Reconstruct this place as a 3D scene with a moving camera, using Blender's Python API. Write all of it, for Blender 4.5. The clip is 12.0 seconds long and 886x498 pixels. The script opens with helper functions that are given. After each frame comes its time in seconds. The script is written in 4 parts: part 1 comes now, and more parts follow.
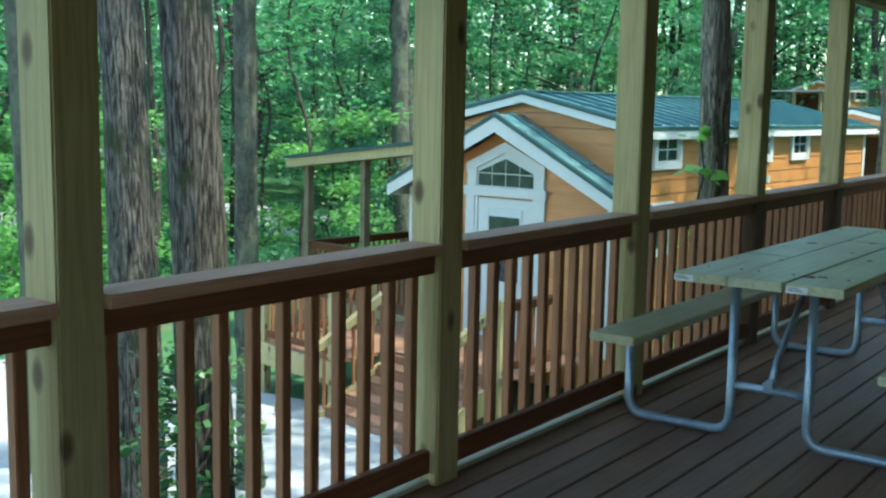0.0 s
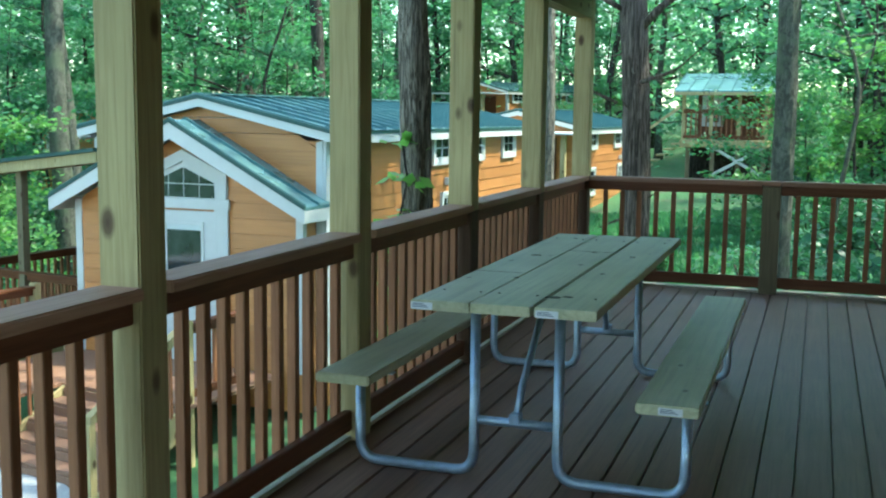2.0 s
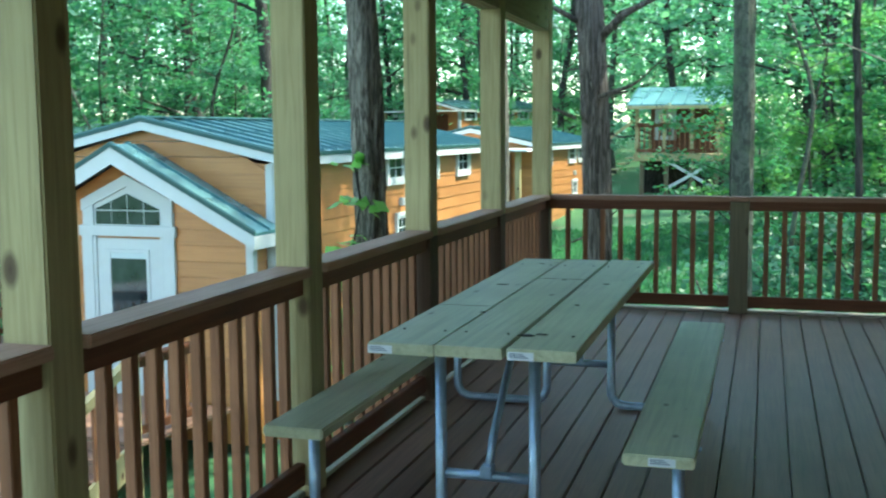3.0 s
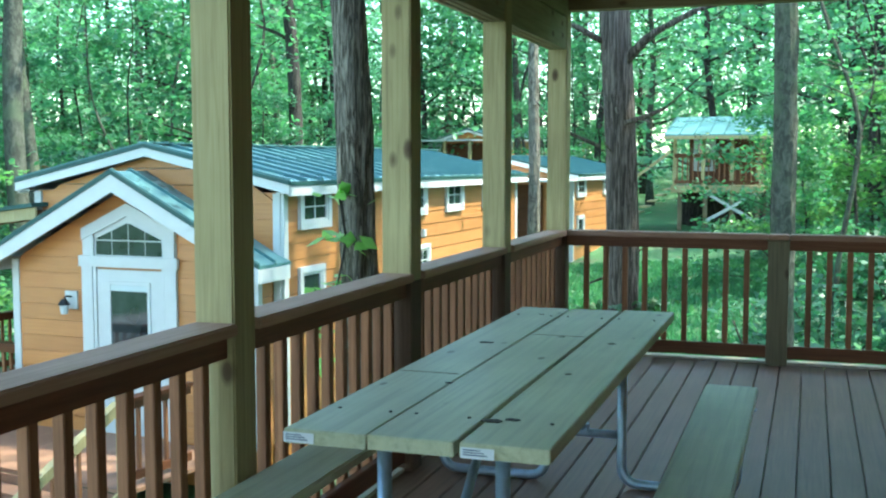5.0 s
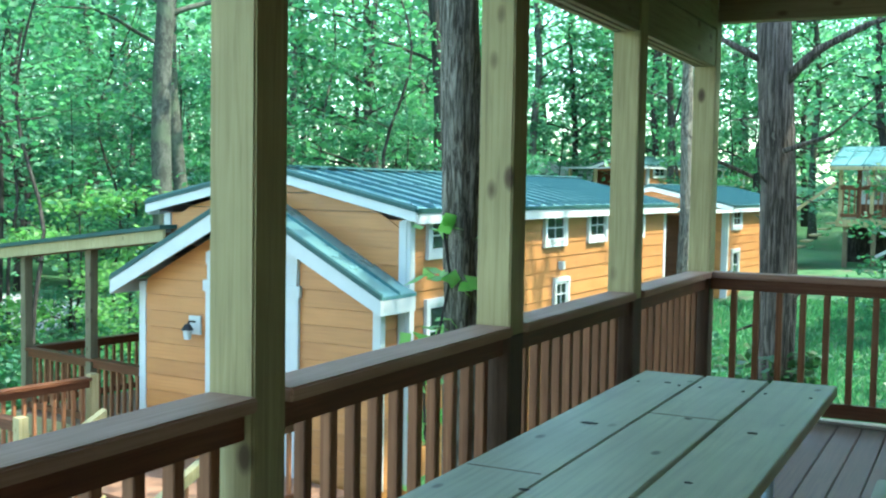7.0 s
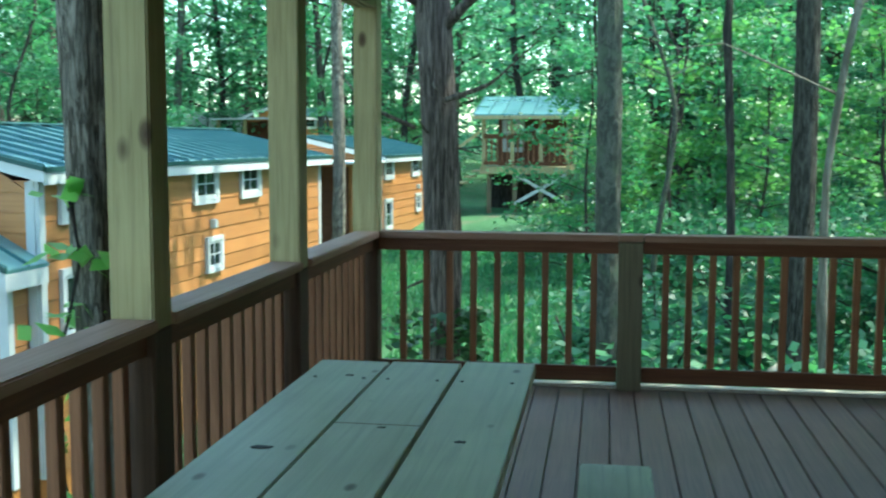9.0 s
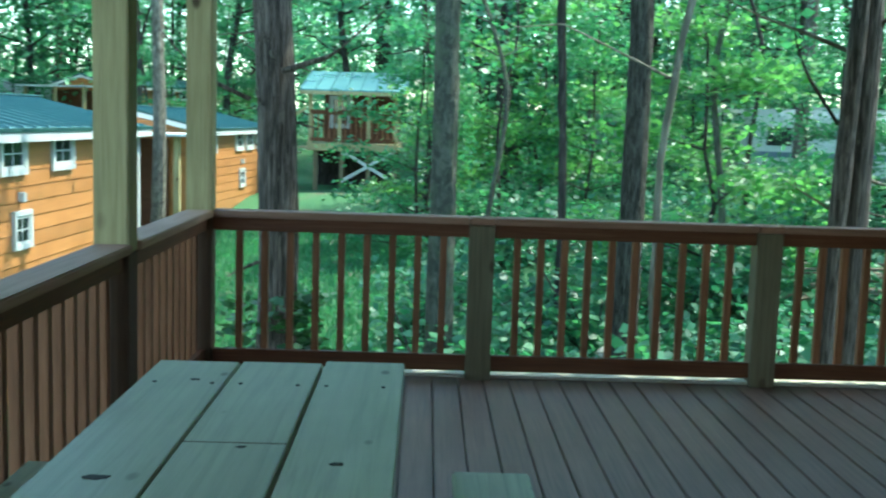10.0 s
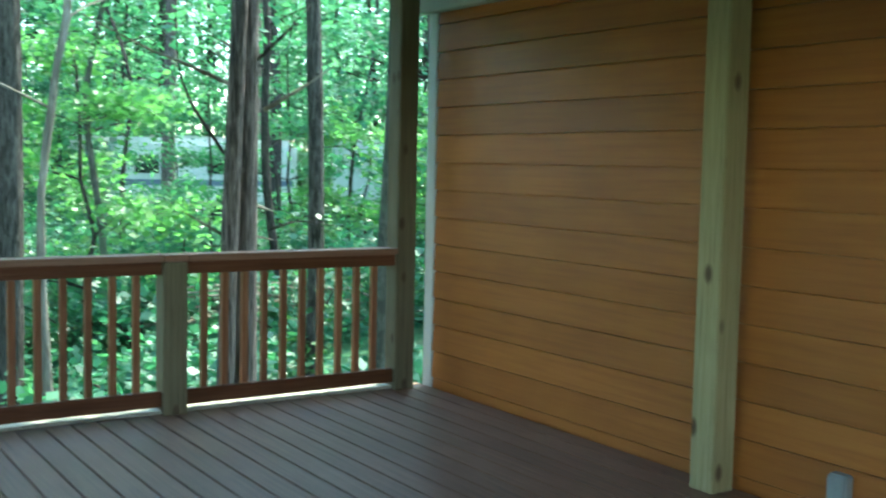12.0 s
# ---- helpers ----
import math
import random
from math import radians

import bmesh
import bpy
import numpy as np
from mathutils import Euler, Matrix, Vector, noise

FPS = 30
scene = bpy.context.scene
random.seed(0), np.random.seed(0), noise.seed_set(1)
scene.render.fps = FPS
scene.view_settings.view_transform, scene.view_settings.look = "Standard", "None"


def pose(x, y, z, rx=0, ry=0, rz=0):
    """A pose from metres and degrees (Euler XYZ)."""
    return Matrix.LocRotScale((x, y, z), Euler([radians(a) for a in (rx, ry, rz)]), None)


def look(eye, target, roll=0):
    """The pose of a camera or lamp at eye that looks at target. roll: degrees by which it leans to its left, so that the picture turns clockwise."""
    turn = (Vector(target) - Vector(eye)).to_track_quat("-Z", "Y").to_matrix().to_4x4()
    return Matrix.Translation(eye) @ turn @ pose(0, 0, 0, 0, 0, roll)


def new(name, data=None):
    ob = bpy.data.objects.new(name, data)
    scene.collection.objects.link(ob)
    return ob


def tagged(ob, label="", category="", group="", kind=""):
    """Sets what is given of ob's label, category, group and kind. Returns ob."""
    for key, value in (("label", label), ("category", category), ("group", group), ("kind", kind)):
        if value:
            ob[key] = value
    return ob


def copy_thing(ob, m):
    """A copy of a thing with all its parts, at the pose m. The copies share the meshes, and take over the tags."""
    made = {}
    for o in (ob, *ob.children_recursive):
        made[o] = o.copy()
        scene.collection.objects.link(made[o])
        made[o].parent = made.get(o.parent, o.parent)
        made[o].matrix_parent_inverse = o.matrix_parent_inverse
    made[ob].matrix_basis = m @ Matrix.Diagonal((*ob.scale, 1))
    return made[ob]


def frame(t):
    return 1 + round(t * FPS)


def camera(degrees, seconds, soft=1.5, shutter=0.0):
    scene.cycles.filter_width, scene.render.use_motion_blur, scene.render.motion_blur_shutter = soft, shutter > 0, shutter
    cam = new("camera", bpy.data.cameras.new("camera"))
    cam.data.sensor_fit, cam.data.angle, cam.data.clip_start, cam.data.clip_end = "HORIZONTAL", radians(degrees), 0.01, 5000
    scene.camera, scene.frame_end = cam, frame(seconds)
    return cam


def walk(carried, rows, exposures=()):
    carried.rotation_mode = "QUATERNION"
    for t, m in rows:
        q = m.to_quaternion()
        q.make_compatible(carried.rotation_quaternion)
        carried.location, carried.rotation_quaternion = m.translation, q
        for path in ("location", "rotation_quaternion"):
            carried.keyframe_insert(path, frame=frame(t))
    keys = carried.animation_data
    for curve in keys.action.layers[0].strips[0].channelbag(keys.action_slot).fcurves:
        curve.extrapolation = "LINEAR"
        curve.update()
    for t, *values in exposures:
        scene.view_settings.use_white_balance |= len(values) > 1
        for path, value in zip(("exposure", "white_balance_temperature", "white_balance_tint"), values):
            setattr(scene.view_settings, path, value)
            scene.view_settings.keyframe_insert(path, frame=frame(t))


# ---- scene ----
cam = camera(44.5, 12.0, soft=2.2, shutter=0.25)
EXPOSURES = [(0.0, 2.62, 6550, -8), (1.5, 2.75, 6550, -8), (3.0, 2.95, 6450, -8), (5.0, 3.17, 6400, -8), (6.5, 3.27, 6350, -9), (8.5, 2.75, 6250, -11), (9.5, 2.74, 6100, -12), (10.5, 2.9, 5950, -13), (11.2, 3.2, 6050, -12), (12.0, 3.5, 6150, -8)]
PATH = [
    (0, (-0.082, 0.046, 1.416), (-1.256, 1.644, 1.153), 1.1),
    (0.5, (-0.146, 0.126, 1.404), (-1.223, 1.782, 1.09), 1.1),
    (1, (-0.309, 0.259, 1.423), (-1.202, 2.029, 1.157), 1.0),
    (1.5, (-0.462, 0.338, 1.432), (-1.174, 2.19, 1.175), 0.2),
    (2, (-0.558, 0.54, 1.43), (-1.205, 2.416, 1.181), 0.7),
    (2.5, (-0.615, 0.722, 1.426), (-1.268, 2.589, 1.131), 1.4),
    (3, (-0.709, 0.936, 1.436), (-1.278, 2.841, 1.22), -0.4),
    (3.2, (-0.738, 1.015, 1.43), (-1.258, 2.932, 1.198), -1.5),
    (4.8, (-0.698, 1.731, 1.425), (-1.321, 3.623, 1.239), 0.4),
    (5, (-0.702, 1.805, 1.424), (-1.342, 3.693, 1.262), -0.0),
    (5.5, (-0.709, 2.017, 1.427), (-1.44, 3.874, 1.29), -0.4),
    (6, (-0.672, 2.217, 1.439), (-1.541, 4.015, 1.339), 2.2),
    (6.5, (-0.721, 2.402, 1.434), (-1.641, 4.173, 1.304), 1.3),
    (6.7, (-0.759, 2.489, 1.438), (-1.678, 4.261, 1.315), 1.0),
    (8.5, (-0.955, 3.216, 1.448), (-1.477, 5.141, 1.299), 1.9),
    (9, (-1.06, 3.293, 1.46), (-1.353, 5.261, 1.26), 0.2),
    (9.5, (-1.154, 3.496, 1.456), (-1.272, 5.485, 1.284), 0.8),
    (10, (-1.225, 3.65, 1.447), (-1.189, 5.636, 1.211), 1.8),
    (10.5, (-1.357, 3.794, 1.472), (-0.959, 5.745, 1.283), 0.3),
    (11, (-1.361, 3.789, 1.471), (-0.727, 5.68, 1.322), 0.6),
    (11.2, (-1.388, 3.873, 1.453), (-0.641, 5.724, 1.319), 1.6),
    (11.5, (-1.39, 3.743, 1.463), (-0.509, 5.535, 1.35), 1.8),
    (12, (-1.411, 3.711, 1.458), (-0.306, 5.371, 1.302), 1.2),
]
walk(cam, [(t, look(eye, target, roll)) for t, eye, target, roll in PATH], EXPOSURES)

# ---- world, sun, exposure ----
SUN_ELEV, SUN_AZ = 60.0, 72.0        # azimuth of the sun, clockwise from +y
world = bpy.data.worlds.new("sky")
scene.world = world
world.use_nodes = True
wn = world.node_tree.nodes
sky = wn.new("ShaderNodeTexSky")
sky.sky_type, sky.sun_disc = "NISHITA", False
sky.sun_elevation, sky.sun_rotation = radians(SUN_ELEV), radians(SUN_AZ)
wn["Background"].inputs["Strength"].default_value = 0.15
world.node_tree.links.new(sky.outputs["Color"], wn["Background"].inputs["Color"])
sun = new("sun", bpy.data.lights.new("sun", "SUN"))
sun.data.energy, sun.data.angle, sun.data.color = 1.8, radians(0.8), (1.0, 0.95, 0.86)
toward = Vector((math.sin(radians(SUN_AZ)) * math.cos(radians(SUN_ELEV)), math.cos(radians(SUN_AZ)) * math.cos(radians(SUN_ELEV)), math.sin(radians(SUN_ELEV))))
sun.matrix_world = look(tuple(toward * 60), (0, 0, 0))


# ---- materials ----
class Nodes:
    """A small builder for procedural materials."""

    def __init__(self, name, rough=0.6, metal=0.0):
        self.m = bpy.data.materials.new(name)
        self.m.use_nodes = True
        self.t = self.m.node_tree
        self.b = self.t.nodes["Principled BSDF"]
        self.b.inputs["Roughness"].default_value = rough
        self.b.inputs["Metallic"].default_value = metal
        self.co = None

    def add(self, kind, **values):
        n = self.t.nodes.new(kind)
        for key, value in values.items():
            n.inputs[key].default_value = value
        return n

    def link(self, a, b):
        self.t.links.new(a, b)

    def coords(self, scale):
        if self.co is None:
            self.co = self.add("ShaderNodeTexCoord").outputs["Object"]
        mp = self.add("ShaderNodeMapping")
        mp.inputs["Scale"].default_value = scale if isinstance(scale, tuple) else (scale,) * 3
        self.link(self.co, mp.inputs["Vector"])
        return mp

    def noise(self, scale, detail=4.0, rough=0.55, shift=None, distort=0.0):
        mp = self.coords(scale)
        n = self.add("ShaderNodeTexNoise", Scale=1.0, Detail=detail, Roughness=rough, Distortion=distort)
        if shift is not None:
            v = self.add("ShaderNodeVectorMath")
            self.link(mp.outputs[0], v.inputs[0])
            self.link(shift, v.inputs[1])
            self.link(v.outputs[0], n.inputs["Vector"])
        else:
            self.link(mp.outputs[0], n.inputs["Vector"])
        return n.outputs["Fac"]

    def each(self, island=False):
        """A random number for each object (or each island)."""
        if island:
            return self.add("ShaderNodeNewGeometry").outputs["Random Per Island"]
        return self.add("ShaderNodeObjectInfo").outputs["Random"]

    def spread(self, value, k=37.0):
        n = self.add("ShaderNodeMath")
        n.operation = "MULTIPLY"
        self.link(value, n.inputs[0])
        n.inputs[1].default_value = k
        return n.outputs[0]

    def ramp(self, fac, stops):
        r = self.add("ShaderNodeValToRGB")
        e = r.color_ramp.elements
        while len(e) < len(stops):
            e.new(0.5)
        for el, (p, c) in zip(e, stops):
            el.position, el.color = p, (*c, 1) if len(c) == 3 else c
        self.link(fac, r.inputs["Fac"])
        return r.outputs["Color"]

    def mix(self, fac, a, b, blend="MIX"):
        n = self.add("ShaderNodeMix")
        n.data_type, n.blend_type = "RGBA", blend
        ins = [s for s in n.inputs if s.type == "RGBA"]
        if isinstance(fac, float):
            n.inputs["Factor"].default_value = fac
        else:
            self.link(fac, n.inputs["Factor"])
        for s, value in zip(ins, (a, b)):
            if isinstance(value, tuple):
                s.default_value = (*value, 1)
            else:
                self.link(value, s)
        return [s for s in n.outputs if s.type == "RGBA"][0]

    def color(self, socket):
        self.link(socket, self.b.inputs["Base Color"])

    def rough(self, socket, lo, hi):
        r = self.add("ShaderNodeMapRange")
        r.inputs["To Min"].default_value, r.inputs["To Max"].default_value = lo, hi
        self.link(socket, r.inputs["Value"])
        self.link(r.outputs[0], self.b.inputs["Roughness"])

    def bump(self, height, strength=0.3, distance=0.01):
        n = self.add("ShaderNodeBump", Strength=strength, Distance=distance)
        self.link(height, n.inputs["Height"])
        self.link(n.outputs[0], self.b.inputs["Normal"])


def wood(name, dark, mid, light, grain=(60, 60, 2.2), rough=(0.55, 0.8), knots=None, stain=0.35, bump=0.35, knot_scale=(7.5, 4.0), knot_size=1.0, gloss=0.35):
    """Sawn wood whose grain runs along the small number in grain."""
    k = Nodes(name)
    r = k.each()
    off = k.add("ShaderNodeCombineXYZ")
    for i in range(3):
        k.link(k.spread(r, 17.0 + 9 * i), off.inputs[i])
    g = k.noise(grain, 6, 0.65, off.outputs[0], 0.6)
    w = k.noise(2.3, 3, 0.5, off.outputs[0])
    c = k.ramp(g, [(0.25, dark), (0.5, mid), (0.78, light)])
    c = k.mix(k.ramp(w, [(0.35, (0, 0, 0)), (0.7, (stain, stain, stain))]), c, dark)
    tone = k.ramp(r, [(0.0, (0.86, 0.86, 0.86)), (1.0, (1.08, 1.06, 1.03))])
    c = k.mix(1.0, c, tone, "MULTIPLY")
    if knots:
        axis_scale = tuple(knot_scale[0] if a > 10 else knot_scale[1] for a in grain)
        mp = k.coords(axis_scale)
        v = k.add("ShaderNodeVectorMath")
        k.link(mp.outputs[0], v.inputs[0])
        k.link(off.outputs[0], v.inputs[1])
        vo = k.add("ShaderNodeTexVoronoi", Scale=1.0, Randomness=1.0)
        k.link(v.outputs[0], vo.inputs["Vector"])
        m = k.ramp(vo.outputs["Distance"], [(0.0, (1, 1, 1)), (0.11 * knot_size, (0.8, 0.8, 0.8)), (0.2 * knot_size, (0, 0, 0))])
        pick = k.ramp(vo.outputs["Color"], [(0.0, (0.0,) * 3), (0.30, (0.0,) * 3), (0.34, (1.0,) * 3)])
        m = k.mix(1.0, m, pick, "MULTIPLY")
        c = k.mix(m, c, knots)
    k.color(c)
    k.b.inputs["Specular IOR Level"].default_value = gloss
    k.rough(g, *rough)
    k.bump(g, bump, 0.004)
    return k.m


def stained(name, dark, mid, light):
    return wood(name, dark, mid, light, rough=(0.45, 0.7), stain=0.5, bump=0.2, gloss=0.22)


POST = wood("treated_pine_post", (0.22, 0.175, 0.085), (0.37, 0.305, 0.155), (0.47, 0.40, 0.225), knots=(0.06, 0.026, 0.012), stain=0.4, knot_size=1.15)
# pine darkened to paint the shade on far posts and cabin porch posts
POST_DARK = wood("shaded_pine_post", (0.085, 0.068, 0.04), (0.155, 0.126, 0.075), (0.215, 0.182, 0.115), knots=(0.05, 0.024, 0.012), stain=0.4)
POST_FOOT = wood("dark_post_foot", (0.055, 0.03, 0.02), (0.105, 0.06, 0.04), (0.155, 0.096, 0.066), stain=0.5, gloss=0.2)
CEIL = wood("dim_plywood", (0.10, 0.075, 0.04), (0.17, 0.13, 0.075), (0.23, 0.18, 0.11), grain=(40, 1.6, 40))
BEAM_Y = wood("treated_beam_long", (0.20, 0.16, 0.085), (0.32, 0.27, 0.15), (0.42, 0.36, 0.22), grain=(60, 2.2, 60), knots=(0.13, 0.065, 0.03))
BEAM_X = wood("treated_beam_cross", (0.20, 0.15, 0.08), (0.30, 0.24, 0.13), (0.4, 0.33, 0.2), grain=(2.2, 60, 60), knots=(0.13, 0.065, 0.03))
RAIL_Z = stained("redwood_stain_upright", (0.15, 0.06, 0.03), (0.26, 0.11, 0.054), (0.36, 0.17, 0.09))
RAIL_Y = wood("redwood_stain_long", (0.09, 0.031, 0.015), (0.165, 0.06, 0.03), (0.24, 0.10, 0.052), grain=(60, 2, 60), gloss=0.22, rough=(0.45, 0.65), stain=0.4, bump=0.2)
# same stain as RAIL_Y, darkened so the colour carries the far side's shade
RAIL_X = wood("shaded_redwood_stain_cross", (0.07, 0.024, 0.011), (0.12, 0.044, 0.021), (0.175, 0.075, 0.038), grain=(2, 60, 60), gloss=0.2, rough=(0.45, 0.65), stain=0.4, bump=0.2)
# cap boards are worn and also paled to paint sky light, CAP_X less
CAP_Y = wood("skylit_worn_cap_long", (0.29, 0.155, 0.10), (0.43, 0.255, 0.18), (0.52, 0.335, 0.25), grain=(60, 2, 60), rough=(0.55, 0.75), stain=0.4, bump=0.25, gloss=0.18)
CAP_X = wood("skylit_worn_cap_cross", (0.18, 0.092, 0.058), (0.29, 0.16, 0.108), (0.37, 0.225, 0.16), grain=(2, 60, 60), rough=(0.5, 0.7), stain=0.4, bump=0.2, gloss=0.22)
DECK = wood("brown_deck_stain", (0.125, 0.062, 0.039), (0.225, 0.123, 0.081), (0.305, 0.18, 0.124), grain=(50, 1.6, 50), gloss=0.4, rough=(0.42, 0.62), stain=0.4, bump=0.2)
TABLE = wood("green_treated_plank", (0.37, 0.36, 0.235), (0.57, 0.565, 0.375), (0.69, 0.69, 0.48), grain=(38, 1.3, 38), rough=(0.32, 0.55), knots=(0.12, 0.10, 0.06), stain=0.5, bump=0.4, knot_scale=(7.0, 3.5), knot_size=0.55)


def plain(name, color, rough=0.5, metal=0.0, vary=0.12, scale=6.0, bump=0.1, fine=90.0):
    k = Nodes(name, rough, metal)
    a, b = k.noise(scale, 4), k.noise(fine, 3)
    lo, hi = tuple(c * (1 - vary) for c in color), tuple(min(1, c * (1 + vary)) for c in color)
    k.color(k.mix(k.ramp(b, [(0.3, (0.0,) * 3), (0.7, (0.3,) * 3)]), k.ramp(a, [(0.3, lo), (0.7, hi)]), tuple(c * 0.8 for c in color)))
    k.rough(a, max(0.02, rough - 0.08), min(1, rough + 0.1))
    if bump:
        k.bump(b, bump, 0.003)
    return k.m


def siding(name, dark, mid, light, along=(1.6, 40, 40)):
    k = Nodes(name)
    r = k.each()
    off = k.add("ShaderNodeCombineXYZ")
    for i in range(3):
        k.link(k.spread(r, 11.0 + 7 * i), off.inputs[i])
    g = k.noise(along, 5, 0.6, off.outputs[0], 0.4)
    w = k.noise(1.4, 3, 0.5, off.outputs[0])
    c = k.mix(0.45, k.ramp(g, [(0.28, dark), (0.5, mid), (0.75, light)]), mid)
    c = k.mix(k.ramp(w, [(0.4, (0.0,) * 3), (0.75, (0.55,) * 3)]), c, dark)
    c = k.mix(1.0, c, k.ramp(r, [(0.0, (0.86,) * 3), (1.0, (1.08,) * 3)]), "MULTIPLY")
    k.color(c)
    k.rough(g, 0.35, 0.55)
    k.bump(g, 0.15, 0.003)
    return k.m


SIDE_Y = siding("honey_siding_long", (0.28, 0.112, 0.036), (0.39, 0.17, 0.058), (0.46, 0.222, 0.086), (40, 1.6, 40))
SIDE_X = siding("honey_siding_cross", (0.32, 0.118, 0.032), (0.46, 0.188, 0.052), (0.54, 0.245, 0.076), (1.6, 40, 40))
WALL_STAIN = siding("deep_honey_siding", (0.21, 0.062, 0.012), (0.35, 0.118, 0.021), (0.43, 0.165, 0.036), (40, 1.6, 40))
WHITE = plain("white_trim_paint", (0.49, 0.505, 0.495), 0.45, vary=0.04)
# darker than TEAL to paint the shadow lines that the seams cast
ROOF_SEAM = plain("roof_seam_shade", (0.05, 0.13, 0.14), 0.4, 0.2)
TEAL = plain("teal_metal_roof", (0.12, 0.245, 0.262), 0.28, 0.35, vary=0.12, scale=1.5, bump=0.02)
TEAL_EDGE = plain("dark_green_drip_edge", (0.012, 0.055, 0.05), 0.6, 0.0, vary=0.1)
GALV = plain("galvanised_steel_tube", (0.34, 0.44, 0.58), 0.36, 0.6, vary=0.15, scale=25, bump=0.05)
ZINC = plain("grey_cast_box", (0.35, 0.36, 0.36), 0.5, 0.4)
BLACK = plain("black_lamp_metal", (0.012, 0.012, 0.013), 0.4, 0.6)
TAG = plain("white_paper_tag", (0.75, 0.77, 0.8), 0.5, vary=0.03)
INK = plain("blue_grey_ink", (0.12, 0.15, 0.22), 0.6, vary=0.05)
STONE = plain("pale_field_stone", (0.42, 0.36, 0.28), 0.85, vary=0.25, scale=9, bump=0.5, fine=40)
SHINGLE = plain("brown_shingle_roof", (0.16, 0.10, 0.075), 0.85, vary=0.2)
GREYWALL = plain("pale_far_wall", (0.6, 0.6, 0.58), 0.6, vary=0.1)


def glass_dark(name):
    k = Nodes(name, 0.05)
    a = k.noise(3.0, 3)
    k.color(k.ramp(a, [(0.35, (0.012, 0.016, 0.018)), (0.7, (0.035, 0.045, 0.045))]))
    k.b.inputs["Specular IOR Level"].default_value = 0.7
    return k.m


GLASS = glass_dark("dark_window_glass")
CURTAIN = plain("pale_blind", (0.45, 0.5, 0.5), 0.6, vary=0.06)


def bark(name, dark, light, ridge=(14, 14, 2.2), moss=None, moss_amount=0.5):
    k = Nodes(name, 0.9)
    r = k.each()
    off = k.add("ShaderNodeCombineXYZ")
    for i in range(3):
        k.link(k.spread(r, 13.0 + 5 * i), off.inputs[i])
    a = k.noise(ridge, 6, 0.68, off.outputs[0], 0.8)
    w = k.noise(1.7, 4, 0.55, off.outputs[0])
    c = k.ramp(a, [(0.44, dark), (0.62, light)])
    c = k.mix(k.ramp(w, [(0.4, (0.0,) * 3), (0.72, (0.3,) * 3)]), c, tuple(0.5 * (p + q) for p, q in zip(dark, light)))
    if moss:
        mk = k.noise(3.1, 5, 0.6, off.outputs[0])
        c = k.mix(k.ramp(mk, [(moss_amount, (0.0,) * 3), (moss_amount + 0.12, (0.8,) * 3)]), c, moss)
    k.color(c)
    k.b.inputs["Specular IOR Level"].default_value = 0.12
    k.bump(a, 0.9, 0.03)
    return k.m


BARK_OAK = bark("oak_bark", (0.05, 0.044, 0.034), (0.33, 0.295, 0.245), (62, 62, 6.0))
BARK_BIG = bark("mossy_bark", (0.012, 0.011, 0.009), (0.15, 0.14, 0.125), (58, 58, 5.0), (0.026, 0.034, 0.015), 0.55)
BARK_CEDAR = bark("cedar_bark", (0.045, 0.036, 0.031), (0.25, 0.205, 0.18), (60, 60, 2.6))
BARK_GREY = bark("smooth_grey_bark", (0.045, 0.047, 0.037), (0.11, 0.112, 0.09), (14, 14, 7.0), (0.09, 0.11, 0.07), 0.5)
BARK_PALE = bark("pale_dead_bark", (0.12, 0.105, 0.08), (0.25, 0.225, 0.18), (12, 12, 2.0))
BARK_WOODS = bark("shaded_woodland_bark", (0.016, 0.0145, 0.011), (0.11, 0.10, 0.083), (40, 40, 5.0))
BARK_DARK = bark("dark_sapling_bark", (0.025, 0.022, 0.02), (0.08, 0.07, 0.06), (20, 20, 3.0))


def leaves(name, a, b, c, glow=0.45):
    k = Nodes(name, 0.5)
    r = k.each(island=True)
    w = k.noise(0.35, 2)
    base = k.ramp(r, [(0.0, a), (0.55, b), (1.0, c)])
    base = k.mix(k.ramp(w, [(0.35, (0.0,) * 3), (0.7, (0.5,) * 3)]), base, c)
    k.color(base)
    k.b.inputs["Roughness"].default_value = 0.45
    tr = k.add("ShaderNodeBsdfTranslucent")
    k.link(k.mix(1.0, base, (1.2, 1.5, 1.1), "MULTIPLY"), tr.inputs["Color"])
    mx = k.add("ShaderNodeMixShader", Fac=glow)
    k.link(k.b.outputs[0], mx.inputs[1])
    k.link(tr.outputs[0], mx.inputs[2])
    k.link(mx.outputs[0], k.t.nodes["Material Output"].inputs["Surface"])
    return k.m


LEAF = leaves("broad_leaves", (0.035, 0.115, 0.06), (0.06, 0.18, 0.09), (0.10, 0.245, 0.105), 0.5)
LEAF_DEEP = leaves("deep_leaves", (0.024, 0.09, 0.055), (0.045, 0.14, 0.08), (0.07, 0.19, 0.095), 0.45)
LEAF_LIME = leaves("bright_young_leaves", (0.07, 0.17, 0.055), (0.105, 0.235, 0.075), (0.15, 0.30, 0.09), 0.5)
# the haze over the far woods is put into this paler green
LEAF_FAR = leaves("haze_paled_far_leaves", (0.09, 0.225, 0.145), (0.14, 0.30, 0.185), (0.19, 0.355, 0.205), 0.6)
# lime leaves lightened further, so the sun on the vine is in the colour
LEAF_VINE = leaves("sunlit_lime_vine_leaves", (0.16, 0.33, 0.075), (0.24, 0.43, 0.11), (0.34, 0.52, 0.16), 0.5)
